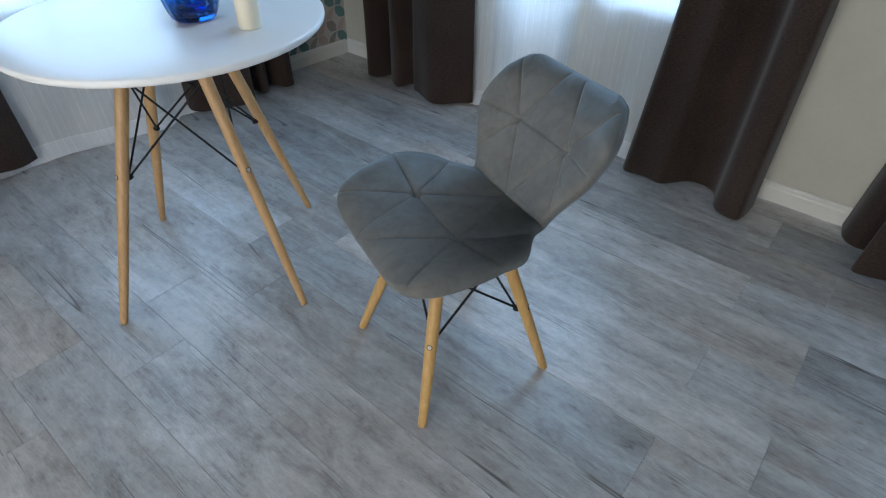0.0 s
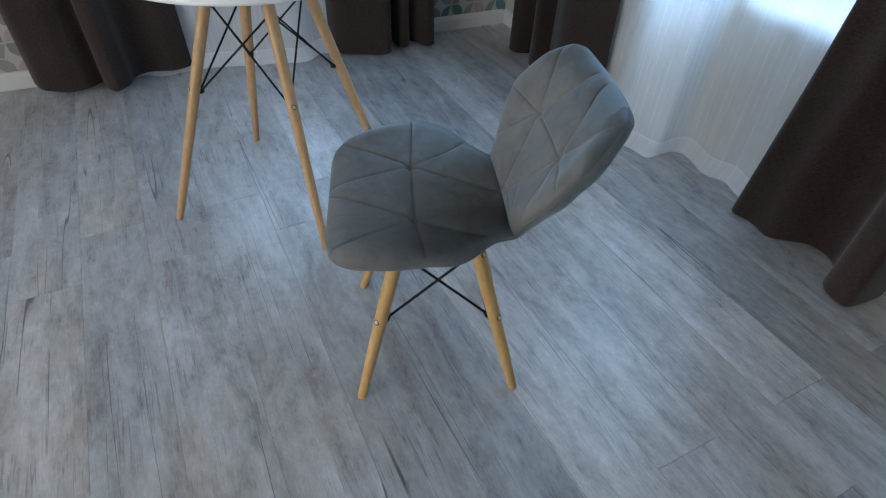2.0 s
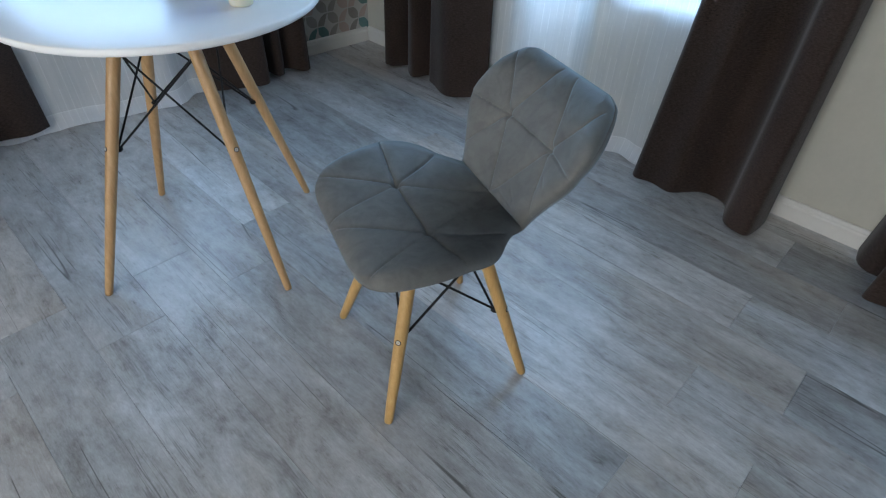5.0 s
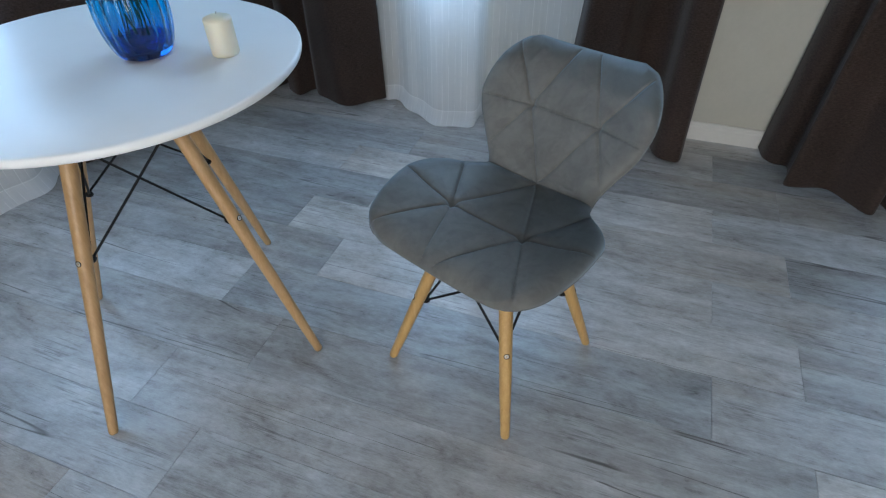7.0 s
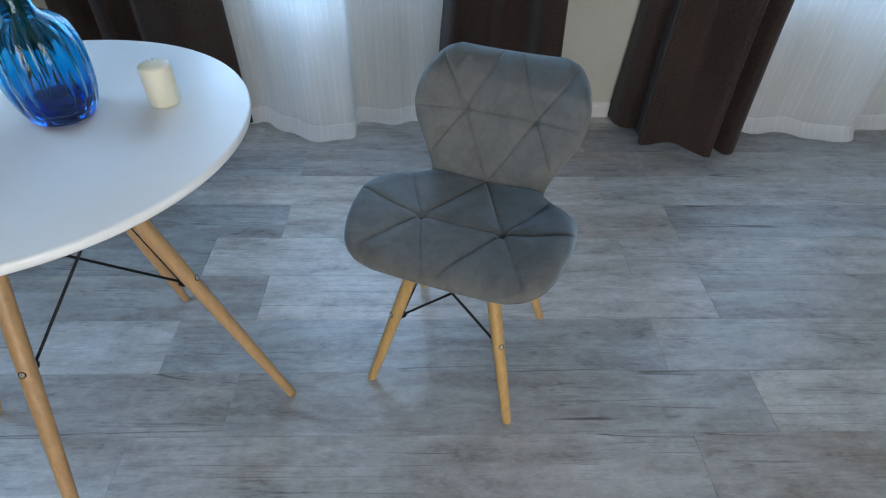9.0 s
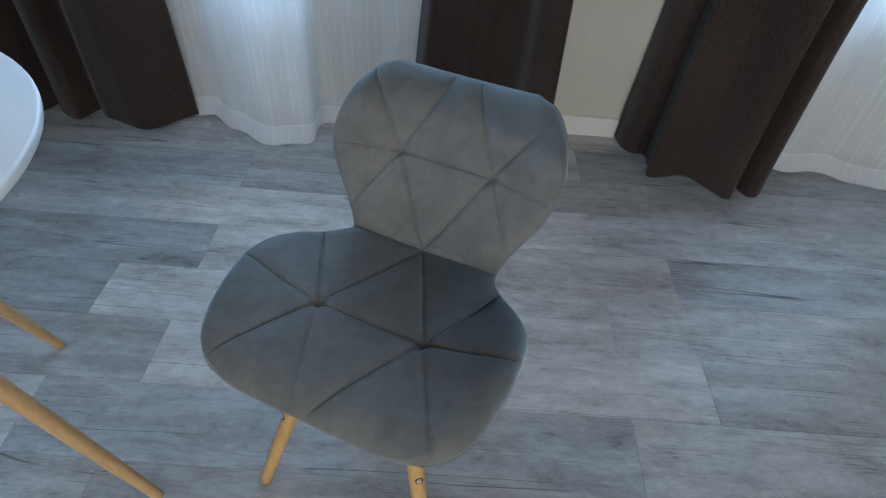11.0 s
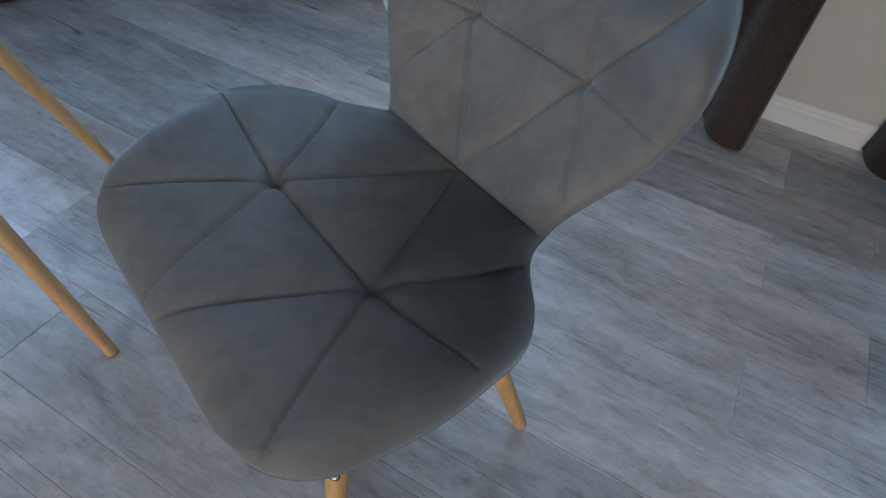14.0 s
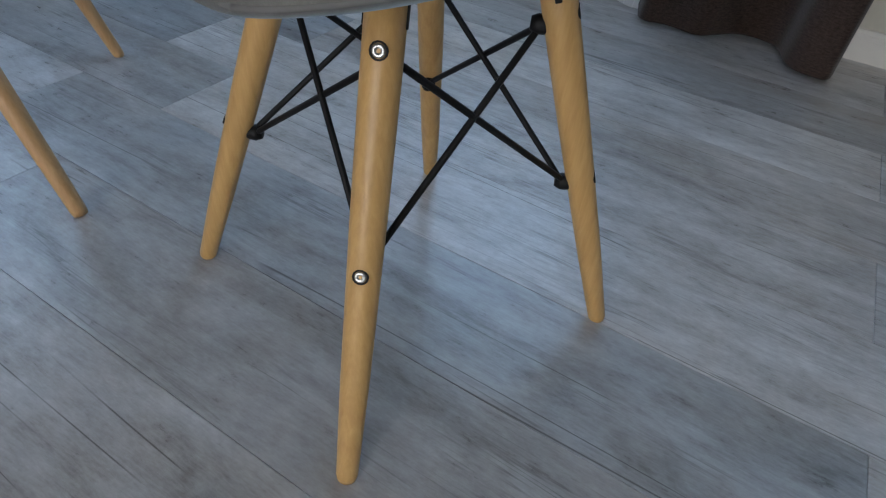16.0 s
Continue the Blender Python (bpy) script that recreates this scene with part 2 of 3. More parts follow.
def mat_sheer():
    m, nt, b = nodes_of("white_voile")
    uv = nt.nodes.new("ShaderNodeTexCoord").outputs["UV"]
    thread = noise_fac(nt, vmul(nt, uv, (70.0, 2.2, 1.0)), 1.0, 3, 0.6)
    weft = noise_fac(nt, vmul(nt, uv, (20.0, 240.0, 1.0)), 1.0, 2, 0.6)
    f = maths(nt, "ADD", maths(nt, "MULTIPLY", thread, 0.7), maths(nt, "MULTIPLY", weft, 0.3))
    col = ramp(nt, f, [(0.3, (0.91, 0.92, 0.93)), (0.7, (0.96, 0.96, 0.96))])
    di = nd(nt, "ShaderNodeBsdfDiffuse", Color=col)
    tl = nd(nt, "ShaderNodeBsdfTranslucent", Color=col)
    tp = nt.nodes.new("ShaderNodeBsdfTransparent")
    mx = nt.nodes.new("ShaderNodeMixShader")
    mx.inputs[0].default_value = 0.5
    nt.links.new(di.outputs[0], mx.inputs[1])
    nt.links.new(tl.outputs[0], mx.inputs[2])
    m2 = nt.nodes.new("ShaderNodeMixShader")
    uvz = nt.nodes.new("ShaderNodeSeparateXYZ")
    nt.links.new(uv, uvz.inputs[0])
    hem = maths(nt, "LESS_THAN", uvz.outputs[1], 0.062)       # the turned-up hem is doubled
    stitch = maths(nt, "COMPARE", uvz.outputs[1], 0.062, 0.0022)
    line = maths(nt, "COMPARE", maths(nt, "FRACT", maths(nt, "MULTIPLY", uvz.outputs[0], 38.0)), 0.5, 0.05)      # slubs woven in rows
    dash = ramp(nt, noise_fac(nt, vmul(nt, uv, (38.0, 14.0, 1.0)), 1.0, 2, 0.5), [(0.42, (0, 0, 0)), (0.55, (1, 1, 1))])
    slub = maths(nt, "MULTIPLY", maths(nt, "MULTIPLY", line, dash), 0.12)
    body = maths(nt, "ADD", maths(nt, "ADD", 0.66, slub), maths(nt, "MULTIPLY", f, 0.14))
    nt.links.new(maths(nt, "ADD", body, maths(nt, "ADD", maths(nt, "MULTIPLY", hem, 0.12), maths(nt, "MULTIPLY", stitch, 0.12))), m2.inputs[0])
    nt.links.new(tp.outputs[0], m2.inputs[1])
    nt.links.new(mx.outputs[0], m2.inputs[2])
    nt.links.new(m2.outputs[0], nt.nodes["Material Output"].inputs[0])
    return m


def mat_wood(name, tones):
    m, nt, b = nodes_of(name)
    v = vadd(nt, obj_coords(nt), vmul(nt, nd(nt, "ShaderNodeCombineXYZ", X=nt.nodes.new("ShaderNodeObjectInfo").outputs["Random"]).outputs[0], (9.0, 0, 0)))
    g = noise_fac(nt, vmul(nt, v, (70.0, 70.0, 4.0)), 1.6, 5, 0.6, 0.5)
    fl = noise_fac(nt, vmul(nt, v, (420.0, 420.0, 40.0)), 1.0, 2)
    f = maths(nt, "ADD", maths(nt, "MULTIPLY", g, 0.75), maths(nt, "MULTIPLY", fl, 0.25))
    nt.links.new(ramp(nt, f, list(zip((0.3, 0.52, 0.72), tones))), b.inputs["Base Color"])
    b.inputs["Roughness"].default_value = 0.42
    bump(nt, b, f, 0.1, 0.001)
    return m


def mat_wallpaper():
    """Leaf shapes between the opposite corners of a grid, in greys, teal and blush on off-white."""
    m, nt, b = nodes_of("leaf_wallpaper")
    p = vmul(nt, obj_coords(nt), (1 / 0.063, 1 / 0.063, 1 / 0.063))
    sep = nt.nodes.new("ShaderNodeSeparateXYZ")
    nt.links.new(p, sep.inputs[0])
    y, z = sep.outputs[1], sep.outputs[2]
    fy, fz = maths(nt, "FRACT", y), maths(nt, "FRACT", z)
    cy, cz = maths(nt, "FLOOR", y), maths(nt, "FLOOR", z)
    flip = maths(nt, "FLOORED_MODULO", maths(nt, "ADD", cy, cz), 2.0)
    fy2 = maths(nt, "ABSOLUTE", maths(nt, "SUBTRACT", flip, fy))

    def hyp(a, c):
        return maths(nt, "SQRT", maths(nt, "ADD", maths(nt, "MULTIPLY", a, a), maths(nt, "MULTIPLY", c, c)))
    d1 = hyp(fy2, fz)
    d2 = hyp(maths(nt, "SUBTRACT", 1.0, fy2), maths(nt, "SUBTRACT", 1.0, fz))
    inset = maths(nt, "MULTIPLY", maths(nt, "LESS_THAN", maths(nt, "ABSOLUTE", maths(nt, "SUBTRACT", fy, 0.5)), 0.47), maths(nt, "LESS_THAN", maths(nt, "ABSOLUTE", maths(nt, "SUBTRACT", fz, 0.5)), 0.46))
    fat = maths(nt, "MULTIPLY", maths(nt, "LESS_THAN", maths(nt, "MAXIMUM", d1, d2), 1.10), inset)
    half = maths(nt, "MULTIPLY", maths(nt, "LESS_THAN", d1, 0.95), maths(nt, "GREATER_THAN", fy2, maths(nt, "MULTIPLY", maths(nt, "SUBTRACT", 0.98, fz), 0.42)))
    half = maths(nt, "MULTIPLY", half, inset)
    leaf = maths(nt, "ADD", maths(nt, "MULTIPLY", flip, half), maths(nt, "MULTIPLY", maths(nt, "SUBTRACT", 1.0, flip), fat))
    cell = nd(nt, "ShaderNodeCombineXYZ", X=cy, Y=cz, Z=3.0).outputs[0]
    wn = nd(nt, "ShaderNodeTexWhiteNoise", Vector=cell).outputs["Value"]
    pick = nd(nt, "ShaderNodeValToRGB", Fac=wn)
    pick.color_ramp.interpolation = "CONSTANT"
    el = pick.color_ramp.elements
    for pos, c in ((0.0, (0.20, 0.185, 0.165)), (0.38, (0.25, 0.24, 0.215)), (0.50, (0.40, 0.305, 0.265)), (0.68, (0.065, 0.165, 0.165)), (0.90, (0.165, 0.152, 0.138))):
        e = el[0] if pos == 0.0 else (el[1] if pos == 0.38 else el.new(pos))
        e.position, e.color = pos, (*c, 1)
    fade = noise_fac(nt, obj_coords(nt), 40.0, 3)
    col = mix(nt, maths(nt, "MULTIPLY", leaf, maths(nt, "ADD", 0.75, maths(nt, "MULTIPLY", fade, 0.3))), (0.45, 0.43, 0.40), pick.outputs[0])
    nt.links.new(col, b.inputs["Base Color"])
    b.inputs["Roughness"].default_value = 0.6
    bump(nt, b, maths(nt, "ADD", leaf, fade), 0.15, 0.0006)
    return m


def mat_glass(name, color, rough=0.02):
    m, nt, b = nodes_of(name)
    b.inputs["Base Color"].default_value = (*color, 1)
    b.inputs["Transmission Weight"].default_value = 1.0
    b.inputs["Roughness"].default_value = rough
    b.inputs["IOR"].default_value = 1.48
    return m


PLANK = mat_plank()
SUB = mat_simple("underlay", (0.04, 0.037, 0.034), 0.9)
CREAM = mat_simple("cream_wall_paint", (0.47, 0.455, 0.39), 0.75, 0.04, 60, bumps=0.12)
BEIGE = mat_simple("beige_wall_paint", (0.36, 0.335, 0.28), 0.8, 0.05, 50, bumps=0.1)
PLASTER = mat_simple("pale_ceiling_paint", (0.58, 0.575, 0.555), 0.8, 0.03, 60, bumps=0.1)
TRIM = mat_simple("white_trim_paint", (0.62, 0.605, 0.565), 0.4, 0.04, 40)
PAPER = mat_wallpaper()
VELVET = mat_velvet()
THREAD = mat_simple("pale_thread", (0.21, 0.20, 0.18), 0.8)
PIPE = mat_simple("dark_grey_piping", (0.135, 0.134, 0.13), 0.85)
WOOD = mat_wood("pale_beech", ((0.42, 0.248, 0.084), (0.50, 0.310, 0.110), (0.57, 0.367, 0.140)))
WOOD_TABLE = mat_wood("tan_beech", ((0.39, 0.232, 0.098), (0.47, 0.290, 0.130), (0.54, 0.345, 0.164)))
BLACK = mat_simple("black_steel", (0.006, 0.006, 0.0065), 0.5, 0.2, 80, spec=0.25)
STEEL = mat_simple("zinc_screw", (0.62, 0.61, 0.58), 0.32, 0.1, 90, metal=1.0)
PLASTIC = mat_simple("black_plastic", (0.012, 0.012, 0.0125), 0.6, spec=0.3)
WHITE_TOP = mat_simple("white_lacquer", (0.87, 0.87, 0.86), 0.32, 0.02, 14)
WHITE_EDGE = mat_simple("white_edge_band", (0.74, 0.73, 0.70), 0.42, 0.05, 60)
BROWN = mat_cloth("brown_curtain_cloth", (0.0095, 0.0060, 0.0047), (0.058, 0.0365, 0.0275))
SHEER = mat_sheer()
WAX = mat_simple("ivory_wax", (0.80, 0.75, 0.60), 0.45, 0.04, 20)
WAX.node_tree.nodes["Principled BSDF"].inputs["Subsurface Weight"].default_value = 0.35
WAX.node_tree.nodes["Principled BSDF"].inputs["Subsurface Radius"].default_value = (0.02, 0.014, 0.008)
WICK = mat_simple("cotton_wick", (0.5, 0.47, 0.4), 0.9)
BLUE = mat_glass("blue_glass", (0.13, 0.54, 0.84))
COBALT = mat_glass("cobalt_glass", (0.010, 0.045, 0.40))
nt_ = BLUE.node_tree
sz_ = nt_.nodes.new("ShaderNodeSeparateXYZ")
nt_.links.new(obj_coords(nt_), sz_.inputs[0])
# the glass deepens to cobalt towards its thick foot
nt_.links.new(ramp(nt_, maths(nt_, "MULTIPLY", sz_.outputs[2], 5.0), [(0.03, (0.012, 0.06, 0.45)), (0.17, (0.06, 0.34, 0.74)), (0.35, (0.15, 0.57, 0.85))]), nt_.nodes["Principled BSDF"].inputs["Base Color"])
STEM = mat_simple("green_stem", (0.05, 0.12, 0.03), 0.6, 0.3, 60)
PANE = mat_glass("window_glass", (1, 1, 1), 0.0)

# ---------------------------------------------------------------- mesh helpers


def link(name, bm, material, parent=None, label="", smooth=True):
    me = bpy.data.meshes.new(name)
    bm.to_mesh(me)
    bm.free()
    for p in me.polygons:
        p.use_smooth = smooth
    me.materials.append(material)
    ob = new(name, me)
    if parent is not None:
        ob.parent = parent
    return tagged(ob, label)


def part(name, bm, material, parent, label="", smooth=True):
    return link(name, bm, material, parent, label, smooth)


def thing(name, m, label, category, group="", kind=""):
    ob = new(name)
    ob.empty_display_size = 0.05
    ob.matrix_world = m
    return tagged(ob, label, category, group, kind)


def box(lo, hi, bevel=0.0):
    bm = bmesh.new()
    bmesh.ops.create_cube(bm, size=1)
    for v in bm.verts:
        for a in range(3):
            v.co[a] = lo[a] if v.co[a] < 0 else hi[a]
    if bevel:
        bmesh.ops.bevel(bm, geom=bm.edges[:], offset=bevel, segments=2, affect="EDGES", profile=0.6)
    return bm


def ring_mesh(rings, closed_ends=True, bm=None):
    """A skin over rings of points with equal counts."""
    bm = bm or bmesh.new()
    rows = [[bm.verts.new(p) for p in r] for r in rings]
    n = len(rows[0])
    for a, b in zip(rows, rows[1:]):
        for i in range(n):
            bm.faces.new((a[i], a[(i + 1) % n], b[(i + 1) % n], b[i]))
    if closed_ends:
        bm.faces.new(rows[0][::-1])
        bm.faces.new(rows[-1])
    return bm


def tube(points, radii, n=14, bm=None):
    """A round bar through points, with a radius at each."""
    pts = [Vector(p) for p in points]
    if isinstance(radii, (int, float)):
        radii = [radii] * len(pts)
    rings, side = [], None
    for i, p in enumerate(pts):
        d = (pts[min(i + 1, len(pts) - 1)] - pts[max(i - 1, 0)]).normalized()
        if side is None:
            side = d.orthogonal().normalized()
        side = (side - d * side.dot(d)).normalized()
        up = d.cross(side)
        rings.append([p + (side * math.cos(a) + up * math.sin(a)) * radii[i] for a in (2 * math.pi * k / n for k in range(n))])
    return ring_mesh(rings, True, bm)


def lathe(profile, n=48, bm=None, rib=0.0, ribs=0):
    rings = []
    for r, z in profile:
        rings.append([(r * (1 + rib * math.cos(ribs * a)) * math.cos(a), r * (1 + rib * math.cos(ribs * a)) * math.sin(a), z) for a in (2 * math.pi * k / n for k in range(n))])
    return ring_mesh(rings, True, bm)


def spline(points, per=8):
    """Catmull-Rom through points."""
    pts = [Vector(p) for p in points]
    pts = [pts[0] * 2 - pts[1]] + pts + [pts[-1] * 2 - pts[-2]]
    out = []
    for i in range(1, len(pts) - 2):
        a, b, c, d = pts[i - 1:i + 3]
        for k in range(per):
            t = k / per
            out.append(0.5 * ((2 * b) + (c - a) * t + (2 * a - 5 * b + 4 * c - d) * t * t + (3 * b - a - 3 * c + d) * t ** 3))
    return out + [pts[-2]]


# ---------------------------------------------------------------- walls, ceiling
EAST, CEIL, TH = 4.2, 2.65, 0.22


def wall_with_windows(name, place, s0, s1, openings, material, label, sill=SILL):
    """A thick wall from s0 to s1 with openings; place(s, out, z) gives its points."""
    cuts = sorted({s0, s1, *[c for o in openings for c in o]})
    bm = bmesh.new()

    def block(a, b, z0, z1):
        vs = [bm.verts.new(place(s, o, z)) for z in (z0, z1) for s, o in ((a, 0), (b, 0), (b, -TH), (a, -TH))]
        for f in ((0, 1, 2, 3), (7, 6, 5, 4), (0, 4, 5, 1), (1, 5, 6, 2), (2, 6, 7, 3), (3, 7, 4, 0)):
            bm.faces.new([vs[i] for i in f])
    for a, b in zip(cuts, cuts[1:]):
        if (a, b) in openings:
            block(a, b, -0.03, sill)
            block(a, b, HEAD, CEIL)
        else:
            block(a, b, -0.03, CEIL)
    bmesh.ops.remove_doubles(bm, verts=bm.verts[:], dist=1e-4)
    bmesh.ops.recalc_face_normals(bm, faces=bm.faces[:])
    return tagged(link(name, bm, material, smooth=False), label, "wall", kind="structure")


wall_with_windows("wall_north", on_north, CORNER.x - 0.4, EAST + TH, [N1, N2], CREAM, "cream painted wall with two curtained window openings")


def west_local(s, out, z=0.0):
    return Vector((out, -s, z))


west = wall_with_windows("wall_west", west_local, 0.0, 4.54, [W1], PAPER, "wall papered with grey, teal and blush leaves")
west.matrix_world = Matrix.Translation(CORNER) @ pose(0, 0, 0, 0, 0, WEST_RZ)
tagged(link("wall_east", box((EAST, SOUTH - TH, -0.03), (EAST + TH, NORTH, CEIL)), BEIGE, smooth=False), "plain beige painted wall", "wall", kind="structure")


def on_south(q, out, z=0.0):
    return Vector((q, SOUTH + out, z))


wall_with_windows("wall_south", on_south, -2.6, EAST, [SOUTH_WIN], BEIGE, "plain beige painted wall with a wide glazed opening", 0.08)
tagged(link("ceiling", box((-2.7, SOUTH - TH, CEIL + 0.003), (EAST + TH, NORTH + TH, CEIL + 0.15)), PLASTER, smooth=False), "plain pale painted ceiling", "ceiling", kind="structure")


def baseboard(place, s0, s1):
    """A moulded skirting with a stepped top, along a wall."""
    prof = [(0.0, 0.0), (0.014, 0.0), (0.014, 0.050), (0.011, 0.056), (0.011, 0.062), (0.006, 0.070), (0.0, 0.072)]
    rings = [[place(s, o + 0.001, z) for o, z in prof] for s in (s0, s1)]
    bm = ring_mesh(rings)
    bmesh.ops.recalc_face_normals(bm, faces=bm.faces[:])
    return tagged(link("baseboard", bm, TRIM, smooth=False), "white moulded baseboard along the wall foot", "baseboard", kind="structure")


baseboard(on_north, CORNER.x + 0.004, EAST)
baseboard(on_west, 0.016, 4.30)


def window_unit(name, place, s0, s1, sill=SILL):
    """Frame with a mullion, two panes and an inner sill."""
    w = thing(name, Matrix(), "white framed window with clear panes", "window", kind="structure")

    def bar(nm, a, b, z0, z1, o0=-0.21, o1=-0.165, mat=TRIM):
        bm = bmesh.new()
        vs = [bm.verts.new(place(s, o, z)) for z in (z0, z1) for s, o in ((a, o0), (b, o0), (b, o1), (a, o1))]
        for f in ((0, 1, 2, 3), (7, 6, 5, 4), (0, 4, 5, 1), (1, 5, 6, 2), (2, 6, 7, 3), (3, 7, 4, 0)):
            bm.faces.new([vs[i] for i in f])
        bmesh.ops.recalc_face_normals(bm, faces=bm.faces[:])
        return part(nm, bm, mat, w, smooth=False)
    m = (s0 + s1) / 2
    e = 0.003
    bar("window_frame", s0 + e, s0 + 0.06, sill + 0.03, HEAD - e)
    bar("window_frame", s1 - 0.06, s1 - e, sill + 0.03, HEAD - e)
    bar("window_frame", s0 + 0.061, s1 - 0.061, HEAD - 0.06, HEAD - e)
    bar("window_frame", s0 + 0.061, s1 - 0.061, sill + 0.03, sill + 0.09)
    bar("mullion", m - 0.035, m + 0.035, sill + 0.091, HEAD - 0.061)
    bar("window_sill", s0 + e, s1 - e, sill + 0.002, sill + 0.028, -0.21, 0.03)
    for a, b in ((s0 + 0.061, m - 0.036), (m + 0.036, s1 - 0.061)):
        bar("pane", a, b, sill + 0.091, HEAD - 0.061, -0.190, -0.184, PANE).visible_shadow = False


window_unit("window_1", on_north, *N1)
window_unit("window_2", on_north, *N2)
window_unit("window_3", on_west, *W1)
window_unit("window_4", on_south, *SOUTH_WIN, 0.08)

# the ground outside
bm = bmesh.new()
bmesh.ops.create_grid(bm, x_segments=8, y_segments=8, size=400)
g = link("ground", bm, mat_simple("dry_grass", (0.16, 0.17, 0.09), 0.9, 0.3, 0.4), smooth=False)
g.location = (0, 0, -0.9)
tagged(g, "dull grassy ground outside the house", "ground", kind="structure")

# ---------------------------------------------------------------- curtains


def curtain(name, place, folds, material, label, top=2.42, hem=0.012, gather=0.3, thick=0.0025, wave=0.0, waves=0, soft=0.0, rod=0.13, lean=0.0, flare=0.0, draw=0.05, tuck=0.0):
    """Hanging cloth. folds: (along, out) of the folds at the hem; towards the top they draw in to the rod's line."""
    plan = spline([(a, o, 0) for a, o in folds], 10)
    mid = sum(p.x for p in plan) / len(plan)
    rows = 44
    bm = bmesh.new()
    uvl = bm.loops.layers.uv.new("UVMap")
    run, s = [0.0], 0.0
    for a, b in zip(plan, plan[1:]):
        s += (b - a).length
        run.append(s)
    grid = []
    for j in range(rows + 1):
        f = (j / rows) ** 1.6
        z = hem + (top - hem) * f
        k = 1 - gather * min(1, z / top) ** 0.8
        row = []
        for p, u in zip(plan, run):
            ripple = wave * math.sin(u * waves + 2.0 * noise.noise((u * 3, z * 0.6, 1.7))) * (1 - 0.4 * f)
            wob = 0.012 * noise.noise((u * 5.0, z * 1.4, len(plan) * 0.37)) * (0.4 + f)
            out = rod + (p.y - rod) * k + ripple + wob + flare * max(0.0, 1 - z / 0.05) - tuck * min(1.0, z / 0.5) ** 0.8
            a = mid + (p.x - mid) * (1 - draw * min(z, 1.4)) + 0.010 * noise.noise((u * 4.0, z * 1.1, 9.1)) + lean * z
            dz = soft * noise.noise((u * 6.0, 4.2, 0.3)) * max(0, 1 - z * 6)
            row.append((bm.verts.new(place(a, max(out, 0.018), max(z + dz, 0.004))), (u, z)))
        grid.append(row)
    for r0, r1 in zip(grid, grid[1:]):
        for i in range(len(r0) - 1):
            q = (r0[i], r0[i + 1], r1[i + 1], r1[i])
            fc = bm.faces.new([v for v, _ in q])
            for lp, (_, uv) in zip(fc.loops, q):
                lp[uvl].uv = uv
    bmesh.ops.recalc_face_normals(bm, faces=bm.faces[:])
    ob = link(name, bm, material)
    if thick:
        so = ob.modifiers.new("thickness", "SOLIDIFY")
        so.thickness = thick
    return tagged(ob, label, "curtain")


DRAPE = "dark brown woven floor-length drape"
g1 = "brown drapes"
for place, hem, lean, draw, tuck, folds, lab in (
    (on_north, 0.014, 0, 0.05, 0.0, [(-1.56, 0.06), (-1.53, 0.17), (-1.47, 0.185), (-1.435, 0.08), (-1.40, 0.17), (-1.32, 0.20), (-1.275, 0.10), (-1.22, 0.18), (-1.10, 0.21), (-0.99, 0.17), (-0.93, 0.08)], DRAPE + " hanging near the room corner"),
    (on_north, 0.014, 0.015, 0.18, 0.030, [(-0.17, 0.08), (-0.125, 0.172), (-0.07, 0.19), (0.0, 0.187), (0.05, 0.135), (0.09, 0.105), (0.14, 0.11), (0.19, 0.135), (0.225, 0.20), (0.28, 0.225), (0.322, 0.225), (0.33, 0.13), (0.318, 0.06)], DRAPE + " beside bare cream wall"),
    (on_north, 0.014, 0.05, 0.05, 0.03, [(0.597, 0.03), (0.612, 0.085), (0.65, 0.125), (0.69, 0.15), (0.685, 0.205), (0.665, 0.255), (0.71, 0.262), (0.79, 0.262), (0.85, 0.31), (0.905, 0.353), (0.935, 0.33), (0.945, 0.24), (0.958, 0.296), (0.988, 0.345), (1.03, 0.31), (1.066, 0.233), (1.09, 0.18)], DRAPE + ", swept outward at the hem"),
    (on_west, 0.014, 0, 0.05, 0.0, [(0.46, 0.08), (0.49, 0.17), (0.54, 0.19), (0.58, 0.09), (0.61, 0.16), (0.645, 0.17), (0.67, 0.09), (0.72, 0.19), (0.80, 0.21), (0.88, 0.18), (0.95, 0.12), (0.98, 0.07)], DRAPE + " on the papered wall"),
    (on_west, 0.034, 0, 0.05, 0.0, [(1.60, 0.085), (1.66, 0.10), (1.75, 0.11), (1.83, 0.12), (1.855, 0.19), (1.895, 0.255), (1.94, 0.21), (1.962, 0.12), (2.03, 0.175), (2.09, 0.20), (2.16, 0.15), (2.22, 0.05)], DRAPE + " over a papered wall"),
):
    ob = curtain("curtain", place, folds, BROWN, lab, hem=hem, lean=lean, draw=draw, tuck=tuck, wave=0.015, waves=25)
    tagged(ob, group=g1)

